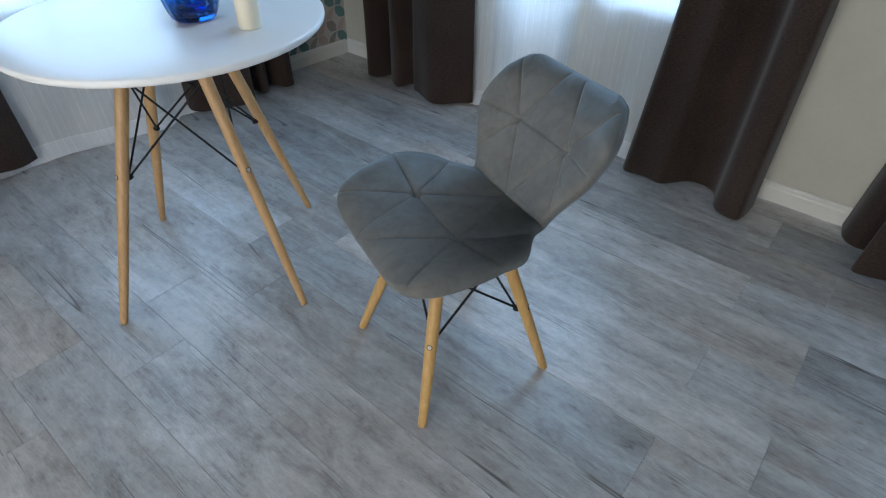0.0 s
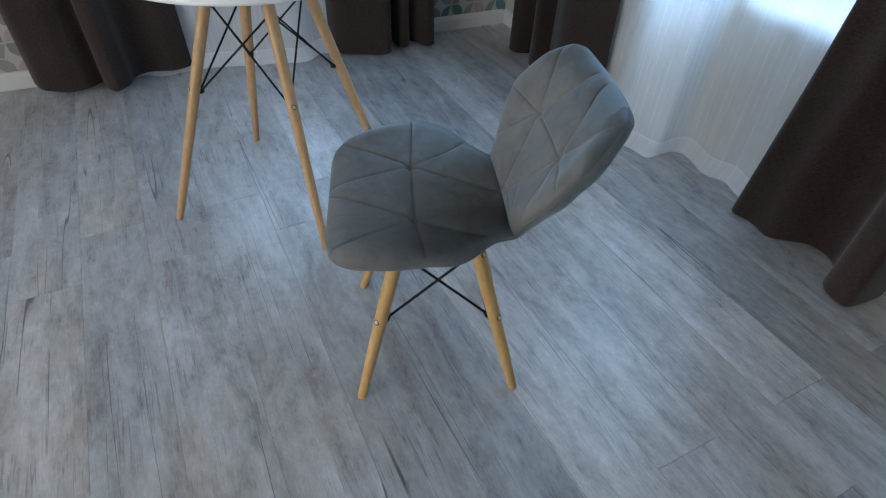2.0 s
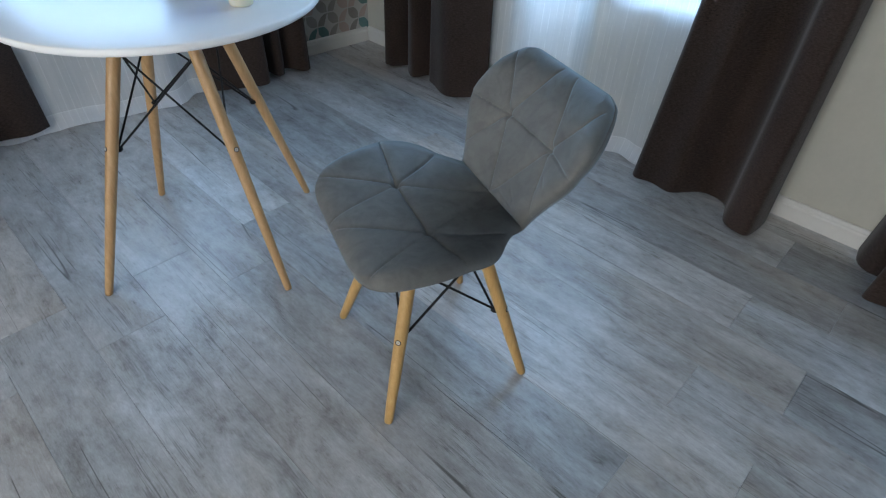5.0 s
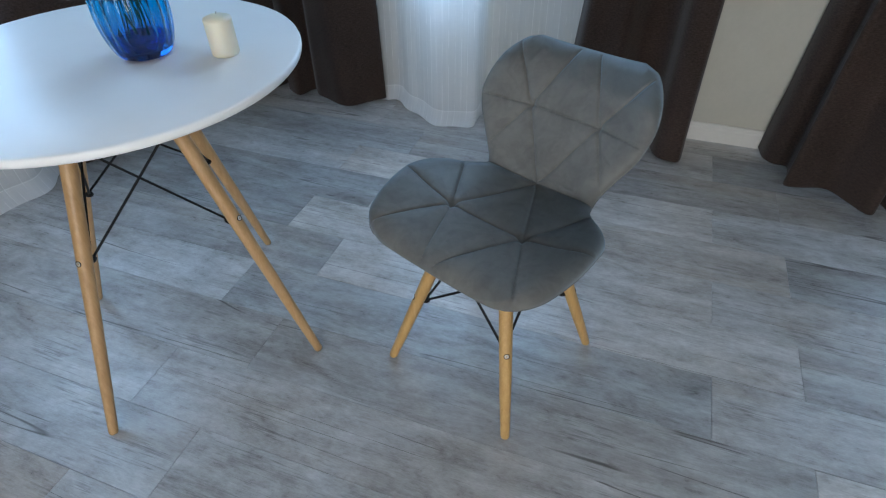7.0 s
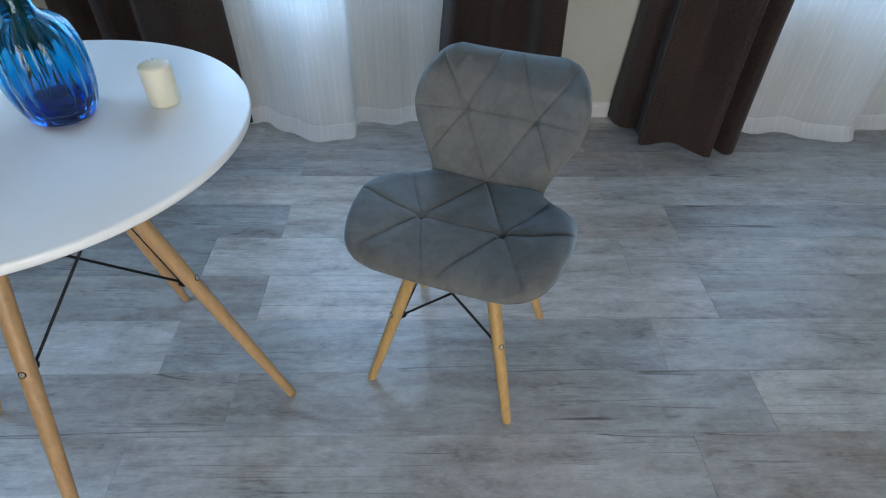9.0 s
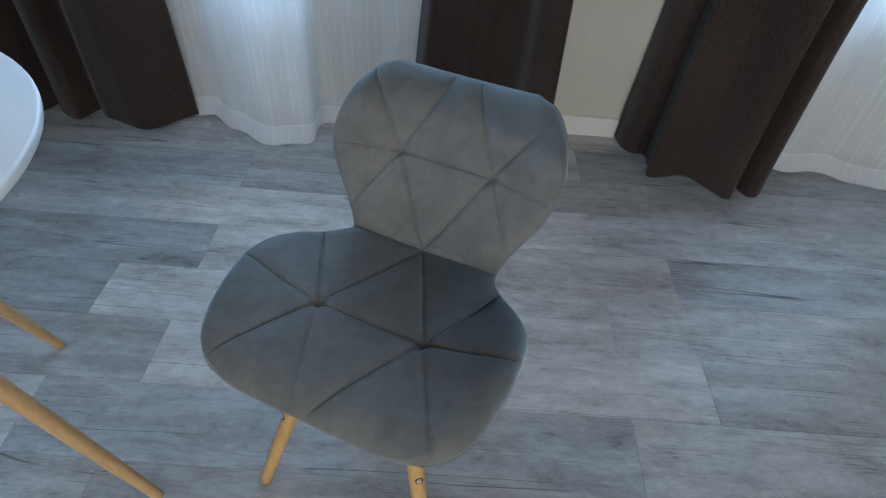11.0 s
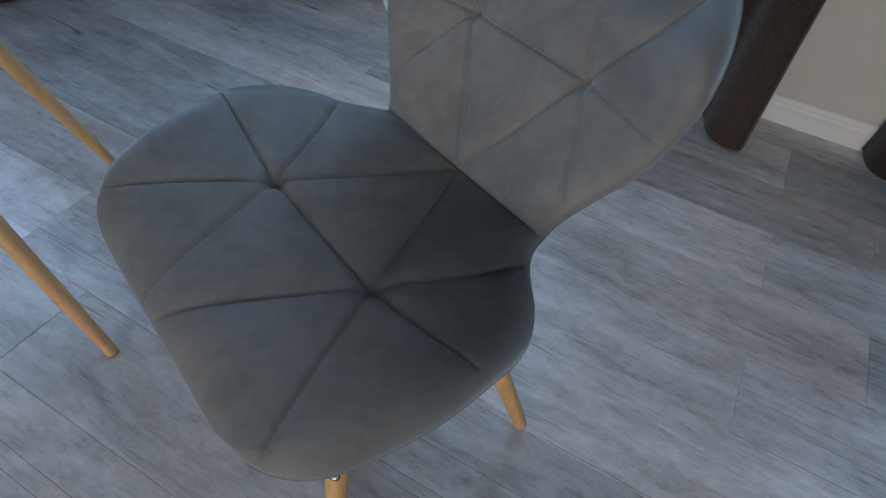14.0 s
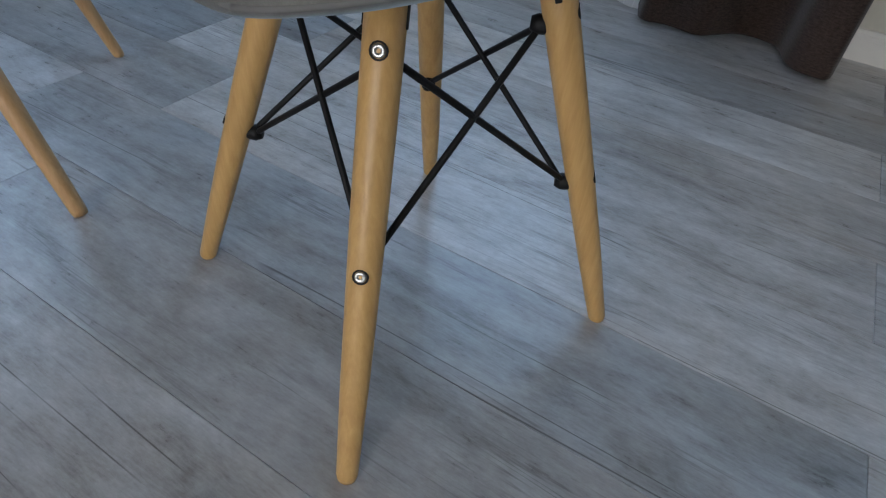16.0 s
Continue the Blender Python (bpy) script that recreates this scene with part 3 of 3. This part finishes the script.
VOILE = "white translucent voile curtain with a deep hem, touching the floor"
for place, folds in (
    (on_north, [(-1.02, 0.05), (-0.93, 0.06), (-0.86, 0.07), (-0.78, 0.13), (-0.67, 0.20), (-0.58, 0.20), (-0.49, 0.18), (-0.485, 0.06), (-0.42, 0.05), (-0.32, 0.06), (-0.22, 0.05), (-0.10, 0.06)]),
    (on_north, [(0.98, 0.04), (1.05, 0.055), (1.12, 0.105), (1.22, 0.13), (1.32, 0.12), (1.39, 0.16), (1.50, 0.20), (1.58, 0.19), (1.66, 0.10), (1.76, 0.09), (1.90, 0.13), (2.05, 0.08), (2.2, 0.12), (2.35, 0.06)]),
    (on_west, [(0.90, 0.07), (1.00, 0.06), (1.08, 0.10), (1.16, 0.12), (1.27, 0.09), (1.38, 0.08), (1.5, 0.055), (1.62, 0.055), (1.75, 0.055), (1.86, 0.05), (1.98, 0.04)]),
):
    ob = curtain("voile_curtain", place, folds, SHEER, VOILE, hem=0.006, gather=0.3, thick=0, wave=0.008, waves=33, soft=0.03, rod=0.05, flare=0.035)
    tagged(ob, group="voile curtains")

# ---------------------------------------------------------------- the chair
CH = pose(-0.103, 0.2333, 0, 0, 0, -21.2)
chair = thing("dining_chair", CH, "grey quilted velvet chair on splayed beech legs", "chair")

LEAN_S, LEAN_C = math.sin(radians(32.5)), math.cos(radians(32.5))
mid_line = spline([(0, -0.216, 0.431), (0, -0.185, 0.433), (0, -0.12, 0.433), (0, -0.045, 0.429), (0, 0.04, 0.424), (0, 0.10, 0.422), (0, 0.138, 0.425)]
                  + [(0, 0.155 + r * LEAN_S, 0.432 + r * LEAN_C) for r in (0.012, 0.06, 0.11, 0.163, 0.23, 0.304)], 24)
arc = [0.0]
for a_, b_ in zip(mid_line, mid_line[1:]):
    arc.append(arc[-1] + (b_ - a_).length)
LONG = arc[-1]
AY = np.array([p.y for p in mid_line])
AZ = np.array([p.z for p in mid_line])
ARC = np.array(arc)
S_SEAM = float(np.interp(0.149, AY, ARC))


def seat_s(y):
    return float(np.interp(y, AY, ARC))


def back_s(r):
    return S_SEAM + r


W_S = [seat_s(y) for y in (-0.216, -0.213, -0.207, -0.195, -0.175, -0.14, -0.08, -0.02, 0.02, 0.05, 0.08, 0.11, 0.138)] + [back_s(r) for r in (0.01, 0.04, 0.08, 0.12, 0.16, 0.20, 0.24, 0.27, 0.285, 0.297)] + [LONG]
W_V = [0.105, 0.132, 0.158, 0.183, 0.205, 0.222, 0.235, 0.236, 0.228, 0.208, 0.176, 0.150, 0.138] + [0.137, 0.146, 0.167, 0.189, 0.200, 0.200, 0.190, 0.174, 0.162, 0.149] + [0.118]


w_fine = spline([(a, b, 0) for a, b in zip(W_S, W_V)], 10)
W_FS, W_FV = np.array([p.x for p in w_fine]), np.array([p.y for p in w_fine])
kern = np.hanning(11) / np.hanning(11).sum()
W_GS = np.linspace(0, LONG, 400)
W_GV = np.interp(W_GS, W_FS, W_FV)
W_GV[14:-14] = np.convolve(np.pad(W_GV, 5, "edge"), kern, "valid")[14:-14]


def half_width(s):
    return float(np.interp(s, W_GS, W_GV))


def wing(s):
    """How far the side edges curl towards the sitter."""
    return float(np.interp(s, [0, seat_s(-0.18), seat_s(-0.03), seat_s(0.06), S_SEAM, back_s(0.08), back_s(0.16), back_s(0.25), LONG],
                           [0.003, 0.015, 0.045, 0.036, 0.014, 0.034, 0.050, 0.036, 0.016]))


def thick_at(s, u):
    end = min(math.sqrt(max(0.0, 1 - (1 - min(d / r, 1)) ** 2)) for d, r in ((s, 0.055), (LONG - s, 0.034)))
    edge_d = (1 - abs(u)) * half_width(s)
    side = math.sqrt(max(0.0, 1 - (1 - min(edge_d / 0.044, 1)) ** 2))
    return 0.025 * min(end, side) ** 0.9


def frame_at(s):
    y, z = float(np.interp(s, ARC, AY)), float(np.interp(s, ARC, AZ))
    e = 0.012
    dy = float(np.interp(s + e, ARC, AY) - np.interp(s - e, ARC, AY))
    dz = float(np.interp(s + e, ARC, AZ) - np.interp(s - e, ARC, AZ))
    ln = math.hypot(dy, dz)
    return y, z, -dz / ln, dy / ln


BTN = [(-0.090, seat_s(-0.047)), (0.090, seat_s(-0.047)), (-0.083, back_s(0.163)), (0.083, back_s(0.163))]
SEAMS = []
for sg, b in ((-1, BTN[0]), (1, BTN[1])):
    for x, y in ((0, 0.142), (0.012 - 0.014 * sg, -0.212), (0.175, -0.200), (0.236, -0.036), (0.160, 0.080)):
        SEAMS.append((b, (sg * x, seat_s(y))))
SEAMS.append((BTN[0], BTN[1]))
for sg, b in ((-1, BTN[2]), (1, BTN[3])):
    for x, r in ((0, 0.004), (0.152, 0.035), (0.205, 0.150), (0.155, 0.280), (0.024, 0.300)):
        SEAMS.append((b, (sg * x, back_s(r))))
SEAMS.append((BTN[2], BTN[3]))
SEAM_A = np.array([a for a, _ in SEAMS])
SEAM_B = np.array([b for _, b in SEAMS])


def crease(x, s):
    """Shallow wrinkles pressed into the foot of the back, along the seam."""
    depth = 0.0
    for x0, r0, x1, r1, deep in ((0.018, 0.026, 0.098, 0.019, 0.0016), (0.036, 0.060, 0.090, 0.034, 0.0009), (0.118, 0.120, 0.150, 0.100, 0.0010)):
        t = min(1.0, max(0.0, (x - x0) / (x1 - x0)))
        if -0.01 < x - x0 < x1 - x0 + 0.01:
            d = s - back_s(r0 + (r1 - r0) * t)
            depth += deep * math.exp(-(d / 0.0035) ** 2) * min(1.0, 4 * t + 0.1) * min(1.0, 4 * (1 - t) + 0.1)
    return depth


def quilt(x, s):
    """Height of the quilting: low along the stitched lines, full between them."""
    p = np.array((x, s))
    ab = SEAM_B - SEAM_A
    t = np.clip(((p - SEAM_A) * ab).sum(1) / (ab * ab).sum(1), 0, 1)
    d = float(np.sqrt((((SEAM_A + ab * t[:, None]) - p) ** 2).sum(1)).min())
    d = min(d, abs(s - S_SEAM))
    db = min(math.hypot(x - bx, s - bs) for bx, bs in BTN)
    k = 0.95 if s > S_SEAM else 1.0
    return -0.0034 * k * math.exp(-(d / 0.0022) ** 2) - 0.0058 * k * math.exp(-d / 0.020) - 0.0125 * k * math.exp(-(db / 0.0105) ** 2) + 0.0034 - crease(x, s)


def shell_point(u, s, side):
    """u from -1 to 1 across, s along; side 1: the sitter's face, -1: the back of it."""
    y, z, ny, nz = frame_at(s)
    w = half_width(s)
    th = thick_at(s, u)
    lift = wing(s) * abs(u) ** 2.4
    if side > 0:
        off = lift + th + quilt(u * w, s) * min(1, th / 0.025) ** 2
    else:
        off = lift - th * float(np.interp(s, [0.05, 0.12, S_SEAM - 0.06, back_s(0.05), back_s(0.2), LONG], [0.5, 0.55, 0.6, 1.25, 1.35, 1.0]))
    return Vector((u * w, y + ny * off, z + nz * off))


def build_shell():
    nu, ns = 220, 400
    us = [math.sin(math.pi / 2 * (2 * i / nu - 1)) * 0.55 + 0.45 * (2 * i / nu - 1) for i in range(nu + 1)]
    ss = []
    for j in range(ns + 1):
        q = j / ns
        ss.append(LONG * (0.75 * q + 0.25 * (0.5 - 0.5 * math.cos(math.pi * q))))
    bm = bmesh.new()
    uvl = bm.loops.layers.uv.new("UVMap")
    top = [[bm.verts.new(shell_point(u, s, 1)) for u in us] for s in ss]
    bot = [[None] * (nu + 1) for _ in ss]
    for j, s in enumerate(ss):
        for i, u in enumerate(us):
            rim = i in (0, nu) or j in (0, ns)
            bot[j][i] = top[j][i] if rim else bm.verts.new(shell_point(u, s, -1))
    for j in range(ns):
        for i in range(nu):
            fc = bm.faces.new((top[j][i], top[j][i + 1], top[j + 1][i + 1], top[j + 1][i]))
            for lp, (a, c) in zip(fc.loops, ((i, j), (i + 1, j), (i + 1, j + 1), (i, j + 1))):
                lp[uvl].uv = (us[a], ss[c] / S_SEAM)       # 1 at the seam of seat and back
            q = (bot[j][i], bot[j + 1][i], bot[j + 1][i + 1], bot[j][i + 1])
            if len(set(q)) == 4 and not all(a in top[j] or a in top[j + 1] for a in q):
                bm.faces.new(q)
    bmesh.ops.recalc_face_normals(bm, faces=bm.faces[:])
    return bm


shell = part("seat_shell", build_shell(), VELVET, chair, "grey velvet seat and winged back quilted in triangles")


def rim_points(drop, grow):
    pts = []
    for q in np.linspace(0.012, LONG - 0.012, 90):
        pts.append((1, q))
    for u in np.linspace(0.9, -0.9, 24):
        pts.append((u, LONG - 0.006))
    for q in np.linspace(LONG - 0.012, 0.012, 90):
        pts.append((-1, q))
    for u in np.linspace(-0.9, 0.9, 24):
        pts.append((u, 0.006))
    out = []
    for u, s in pts:
        y, z, ny, nz = frame_at(s)
        w = half_width(s)
        out.append(Vector((u * w * 0.992, y - ny * drop + ny * wing(s) * abs(u) ** 2.4, z - nz * drop + nz * wing(s) * abs(u) ** 2.4)))
    return out


rim = rim_points(0.003, 0)
rim.append(rim[0].copy())
part("piping", tube(rim, 0.0019, 6), PIPE, shell, "dark grey piping along the edge seam")


def build_stitches():
    bm = bmesh.new()
    for a, b in SEAMS + [((-0.130, S_SEAM), (0.130, S_SEAM))]:
        ln = math.hypot(b[0] - a[0], b[1] - a[1])
        n = int(ln / 0.0062)
        for k in range(2, n - 1):
            q = []
            for t in ((k + 0.18) / n, (k + 0.82) / n):
                x, s = a[0] + (b[0] - a[0]) * t, a[1] + (b[1] - a[1]) * t
                q.append(shell_point(x / half_width(s), s, 1))
            if (q[1] - q[0]).length > 1e-4:
                tube(q, 0.00065, 4, bm)
    return bm


part("stitching", build_stitches(), THREAD, shell, "pale thread in dashed quilting seams")
for i, (bx, bs) in enumerate(BTN):
    bm = lathe([(0.0005, 0.003), (0.004, 0.0028), (0.0062, 0.0015), (0.0066, 0.0), (0.006, -0.002)], 16)
    c = shell_point(bx / half_width(bs), bs, 1)
    y, z, ny, nz = frame_at(bs)
    bo = part("button", bm, VELVET, shell)
    bo.matrix_local = Matrix.Translation(c - Vector((0, ny, nz)) * 0.0012) @ Matrix.Scale(0.75, 4) @ Vector((0, ny, nz)).to_track_quat("Z", "Y").to_matrix().to_4x4()


def leg_point(foot, top, z):
    t = (z - foot[2]) / (top[2] - foot[2])
    return Vector(foot).lerp(Vector(top), t)


def build_base(parent, feet, tops, z_low, z_high, radii, rod_r, inward, z_tie, wood):
    """Four tapered legs, each tied to its neighbours by crossed bars with clamped ends."""
    n = len(feet)
    for f, t in zip(feet, tops):
        leg = part("leg", tube([leg_point(f, t, f[2] + (t[2] - f[2]) * q) for q, _ in radii], [r for _, r in radii], 20), wood, parent)
        out = Vector((f[0], f[1], 0)).normalized()
        slope = (Vector(t) - Vector(f)).normalized()
        nrm = (out - slope * out.dot(slope)).normalized()
        for z in (z_low, z_high):
            c = leg_point(f, t, z)
            q = (z - f[2]) / (t[2] - f[2])
            r = float(np.interp(q, [a for a, _ in radii], [b for _, b in radii]))
            m = Matrix.Translation(c + nrm * (r - 0.0006)) @ nrm.to_track_quat("Z", "Y").to_matrix().to_4x4()
            sc = part("screw", lathe([(0.0048, -0.002), (0.0048, 0.0008), (0.0042, 0.0016), (0.0022, 0.0014), (0.0016, 0.0004), (0.0006, 0.0003)], 14), STEEL, leg, "zinc socket screw in a dark rim")
            sc.matrix_local = m
            ri = part("screw_hole", lathe([(0.0066, -0.002), (0.0066, 0.0008), (0.0052, 0.0009), (0.0050, -0.001)], 14), PLASTIC, leg)
            ri.matrix_local = m
        # dark slot in the leg's head
        c = leg_point(f, t, t[2] - 0.020)
        hw = radii[-1][1] + 0.0010
        sl = part("leg_bracket", box((-0.0028, -hw, -0.026), (0.0028, hw, 0.022), 0.0008), BLACK, leg, "black steel plate let into the leg")
        tang = slope.cross(nrm)
        sl.matrix_local = Matrix.Translation(c) @ Matrix((nrm, tang, slope)).transposed().to_4x4()
    low = [leg_point(f, t, z_low - 0.007) - Vector((f[0], f[1], 0)).normalized() * inward for f, t in zip(feet, tops)]
    high = [leg_point(f, t, z_tie) - Vector((f[0], f[1], 0)).normalized() * inward for f, t in zip(feet, tops)]
    for i in range(n):
        inn = -Vector((feet[i][0], feet[i][1], 0)).normalized()
        for p in (low[i], high[i]):
            part("clamp", tube([p - inn * 0.012, p - inn * 0.002, p + inn * 0.004, p + inn * 0.010], [0.0056, 0.0082, 0.0086, 0.0060], 12), BLACK, parent)
        for j in ((i + 1) % n, (i - 1) % n):
            d = (high[j] - low[i]).normalized()
            a = low[i] + d * 0.002
            sidew = inn * (0.0035 if j == (i + 1) % n else -0.0005)
            part("cross_bar", tube([low[i] - Vector((0, 0, 0.006)) + inn * 0.002, a + sidew + d * 0.008, high[j] + sidew - d * 0.008, high[j] + inn * 0.002 + Vector((0, 0, 0.004))], rod_r, 8), BLACK, parent)
    return low, high


CX = 0.178
feet = [(sx * CX, sy * CX, 0.0) for sx, sy in ((1, -1), (1, 1), (-1, 1), (-1, -1))]
tops = [(0.069, -0.066, 0.419), (0.079, 0.068, 0.419), (-0.069, 0.066, 0.419), (-0.069, -0.066, 0.419)]
build_base(chair, feet, tops, 0.205, 0.361, [(0.0, 0.0092), (0.012, 0.0104), (0.25, 0.0130), (0.6, 0.0147), (0.85, 0.0150), (1.0, 0.0147)], 0.0031, 0.0165, 0.351, WOOD)
part("mounting_plate", box((-0.095, -0.10, 0.408), (0.095, 0.10, 0.416), 0.002), BLACK, chair, "black steel plate under the seat")

# ---------------------------------------------------------------- the table
TC, TOP_Z, TR = Vector((-0.872, 0.062, 0)), 0.742, 0.361
table = thing("round_table", Matrix.Translation(TC), "round white table on splayed beech legs", "table")
th = 0.018
part("tabletop", lathe([(TR - 0.010, TOP_Z - th), (TR - 0.004, TOP_Z - th + 0.001), (TR - 0.001, TOP_Z - th + 0.004), (TR, TOP_Z - th + 0.008), (TR, TOP_Z - 0.004), (TR - 0.0012, TOP_Z - 0.0012), (TR - 0.004, TOP_Z), (TR * 0.6, TOP_Z), (0.01, TOP_Z)], 128), WHITE_TOP, table, "glossy white lacquered disc").location = (0.029, 0.023, 0)
ang = [radians(a) for a in (-87, 4, 93, 184)]
build_base(table, [(0.347 * math.cos(a), 0.347 * math.sin(a), 0) for a in ang], [(-0.008, -0.076, 0.714), (0.100, 0.022, 0.714), (0.002, 0.126, 0.714), (-0.086, 0.014, 0.714)], 0.399, 0.645,
           [(0.0, 0.0094), (0.01, 0.0105), (0.2, 0.0126), (0.55, 0.0150), (0.85, 0.0158), (1.0, 0.0155)], 0.0028, 0.0160, 0.612, WOOD_TABLE)
part("mounting_plate", box((-0.12, -0.12, 0.714), (0.12, 0.12, TOP_Z - th), 0.002), BLACK, table, "black steel plate under the top")

# ---------------------------------------------------------------- on the table
candle = thing("candle", Matrix.Translation((-0.634, 0.168, TOP_Z + 0.0005)), "short ivory pillar candle standing on the table", "candle")
part("wax_body", lathe([(0.0235, 0.0), (0.0252, 0.002), (0.0256, 0.006), (0.0256, 0.063), (0.0246, 0.0662), (0.017, 0.0695), (0.006, 0.0725), (0.0015, 0.0730)], 40), WAX, candle)
part("wick", tube([(0, 0, 0.071), (0.0004, 0.0003, 0.074), (0.0012, 0.0005, 0.0765)], 0.0009, 6), WICK, candle)

vase = thing("vase", Matrix.Translation((-0.779, 0.121, TOP_Z + 0.0005)), "ribbed cobalt blue glass bottle vase with stems inside", "vase")
outer = spline([(0.046, 0, 0.001), (0.058, 0, 0.006), (0.068, 0, 0.025), (0.077, 0, 0.065), (0.080, 0, 0.105), (0.076, 0, 0.150), (0.064, 0, 0.182), (0.042, 0, 0.198), (0.030, 0, 0.208), (0.027, 0, 0.235), (0.028, 0, 0.27), (0.033, 0, 0.292)], 5)
inner = spline([(0.0295, 0, 0.290), (0.0245, 0, 0.268), (0.0235, 0, 0.235), (0.0265, 0, 0.209), (0.038, 0, 0.194), (0.060, 0, 0.177), (0.0715, 0, 0.148), (0.0755, 0, 0.105), (0.0725, 0, 0.067), (0.062, 0, 0.031), (0.045, 0, 0.018), (0.004, 0, 0.024)], 5)


def build_vase():
    bm = bmesh.new()
    n = 120
    rings = []
    for k, p in enumerate(outer + inner):
        inside = k >= len(outer)
        amp = (0.040 if inside else 0.018) * max(0, min(1, p.z / 0.05)) * max(0, min(1, (0.205 - p.z) / 0.03))
        q = 0.81
        rings.append([(q * p.x * (1 + amp * math.cos(18 * a)) * math.cos(a), q * p.x * (1 + amp * math.cos(18 * a)) * math.sin(a), q * p.z) for a in (2 * math.pi * i / n for i in range(n))])
    return ring_mesh(rings, True, bm)


part("glass_body", build_vase(), BLUE, vase)
part("glass_foot", lathe([(0.004, 0.0205), (0.024, 0.0190), (0.036, 0.0225), (0.041, 0.0300), (0.036, 0.0370), (0.024, 0.0395), (0.010, 0.0375), (0.004, 0.0370)], 60, rib=0.05, ribs=7), COBALT, vase, "deep cobalt pool of glass in the foot")
for i in range(7):
    a = i * 0.92 + 0.4
    part("stem", tube(spline([(0.026 * math.cos(a), 0.026 * math.sin(a), 0.040), (0.012 * math.cos(a + 0.5), 0.012 * math.sin(a + 0.5), 0.11), (0.007 * math.cos(a + 0.9), 0.007 * math.sin(a + 0.9), 0.20)], 5), 0.0019, 8), STEM, vase, "green plant stem")

# ---------------------------------------------------------------- floor planks
fl = link("floor", box((-2.6, SOUTH, -0.05), (EAST, NORTH, -0.009)), SUB, smooth=False)
tagged(fl, "grey whitewashed oak plank floor with tight joints", "floor", kind="structure")
PW, PL, SEAM_Y = 0.1785, 1.316, 0.863
shared = {}


def plank_mesh(w, h):
    key = (round(w, 4), round(h, 4))
    if key not in shared:
        g_, c_, d_ = 0.0003, 0.0007, 0.0005
        lo = [(g_, g_), (w - g_, g_), (w - g_, h - g_), (g_, h - g_)]
        hi = [(c_, c_), (w - c_, c_), (w - c_, h - c_), (c_, h - c_)]
        vs = [(x, y, -0.008) for x, y in lo] + [(x, y, -d_) for x, y in lo] + [(x, y, 0) for x, y in hi]
        fs = [(8, 9, 10, 11)]
        for a in range(4):
            b = (a + 1) % 4
            fs += [(a, b, 4 + b, 4 + a), (4 + a, 4 + b, 8 + b, 8 + a)]
        me = bpy.data.meshes.new("plank")
        me.from_pydata(vs, [], fs)
        me.materials.append(PLANK)
        shared[key] = me
    return shared[key]


k = -4
while SEAM_Y - PW * k > SOUTH:
    y1, y0 = SEAM_Y - PW * k, SEAM_Y - PW * (k + 1)
    if y0 < NORTH:
        y1, y0 = min(y1, NORTH), max(y0, SOUTH)
        x = (0.645 if k % 2 == 0 else 0.437) - PL * 3
        while x < EAST:
            a, b = max(x, -2.3), min(x + PL, EAST)
            if b - a > 0.01:
                p = new("plank", plank_mesh(b - a, y1 - y0))
                p.location = (a, y0, 0)
                p.parent = fl
            x += PL
    k += 1
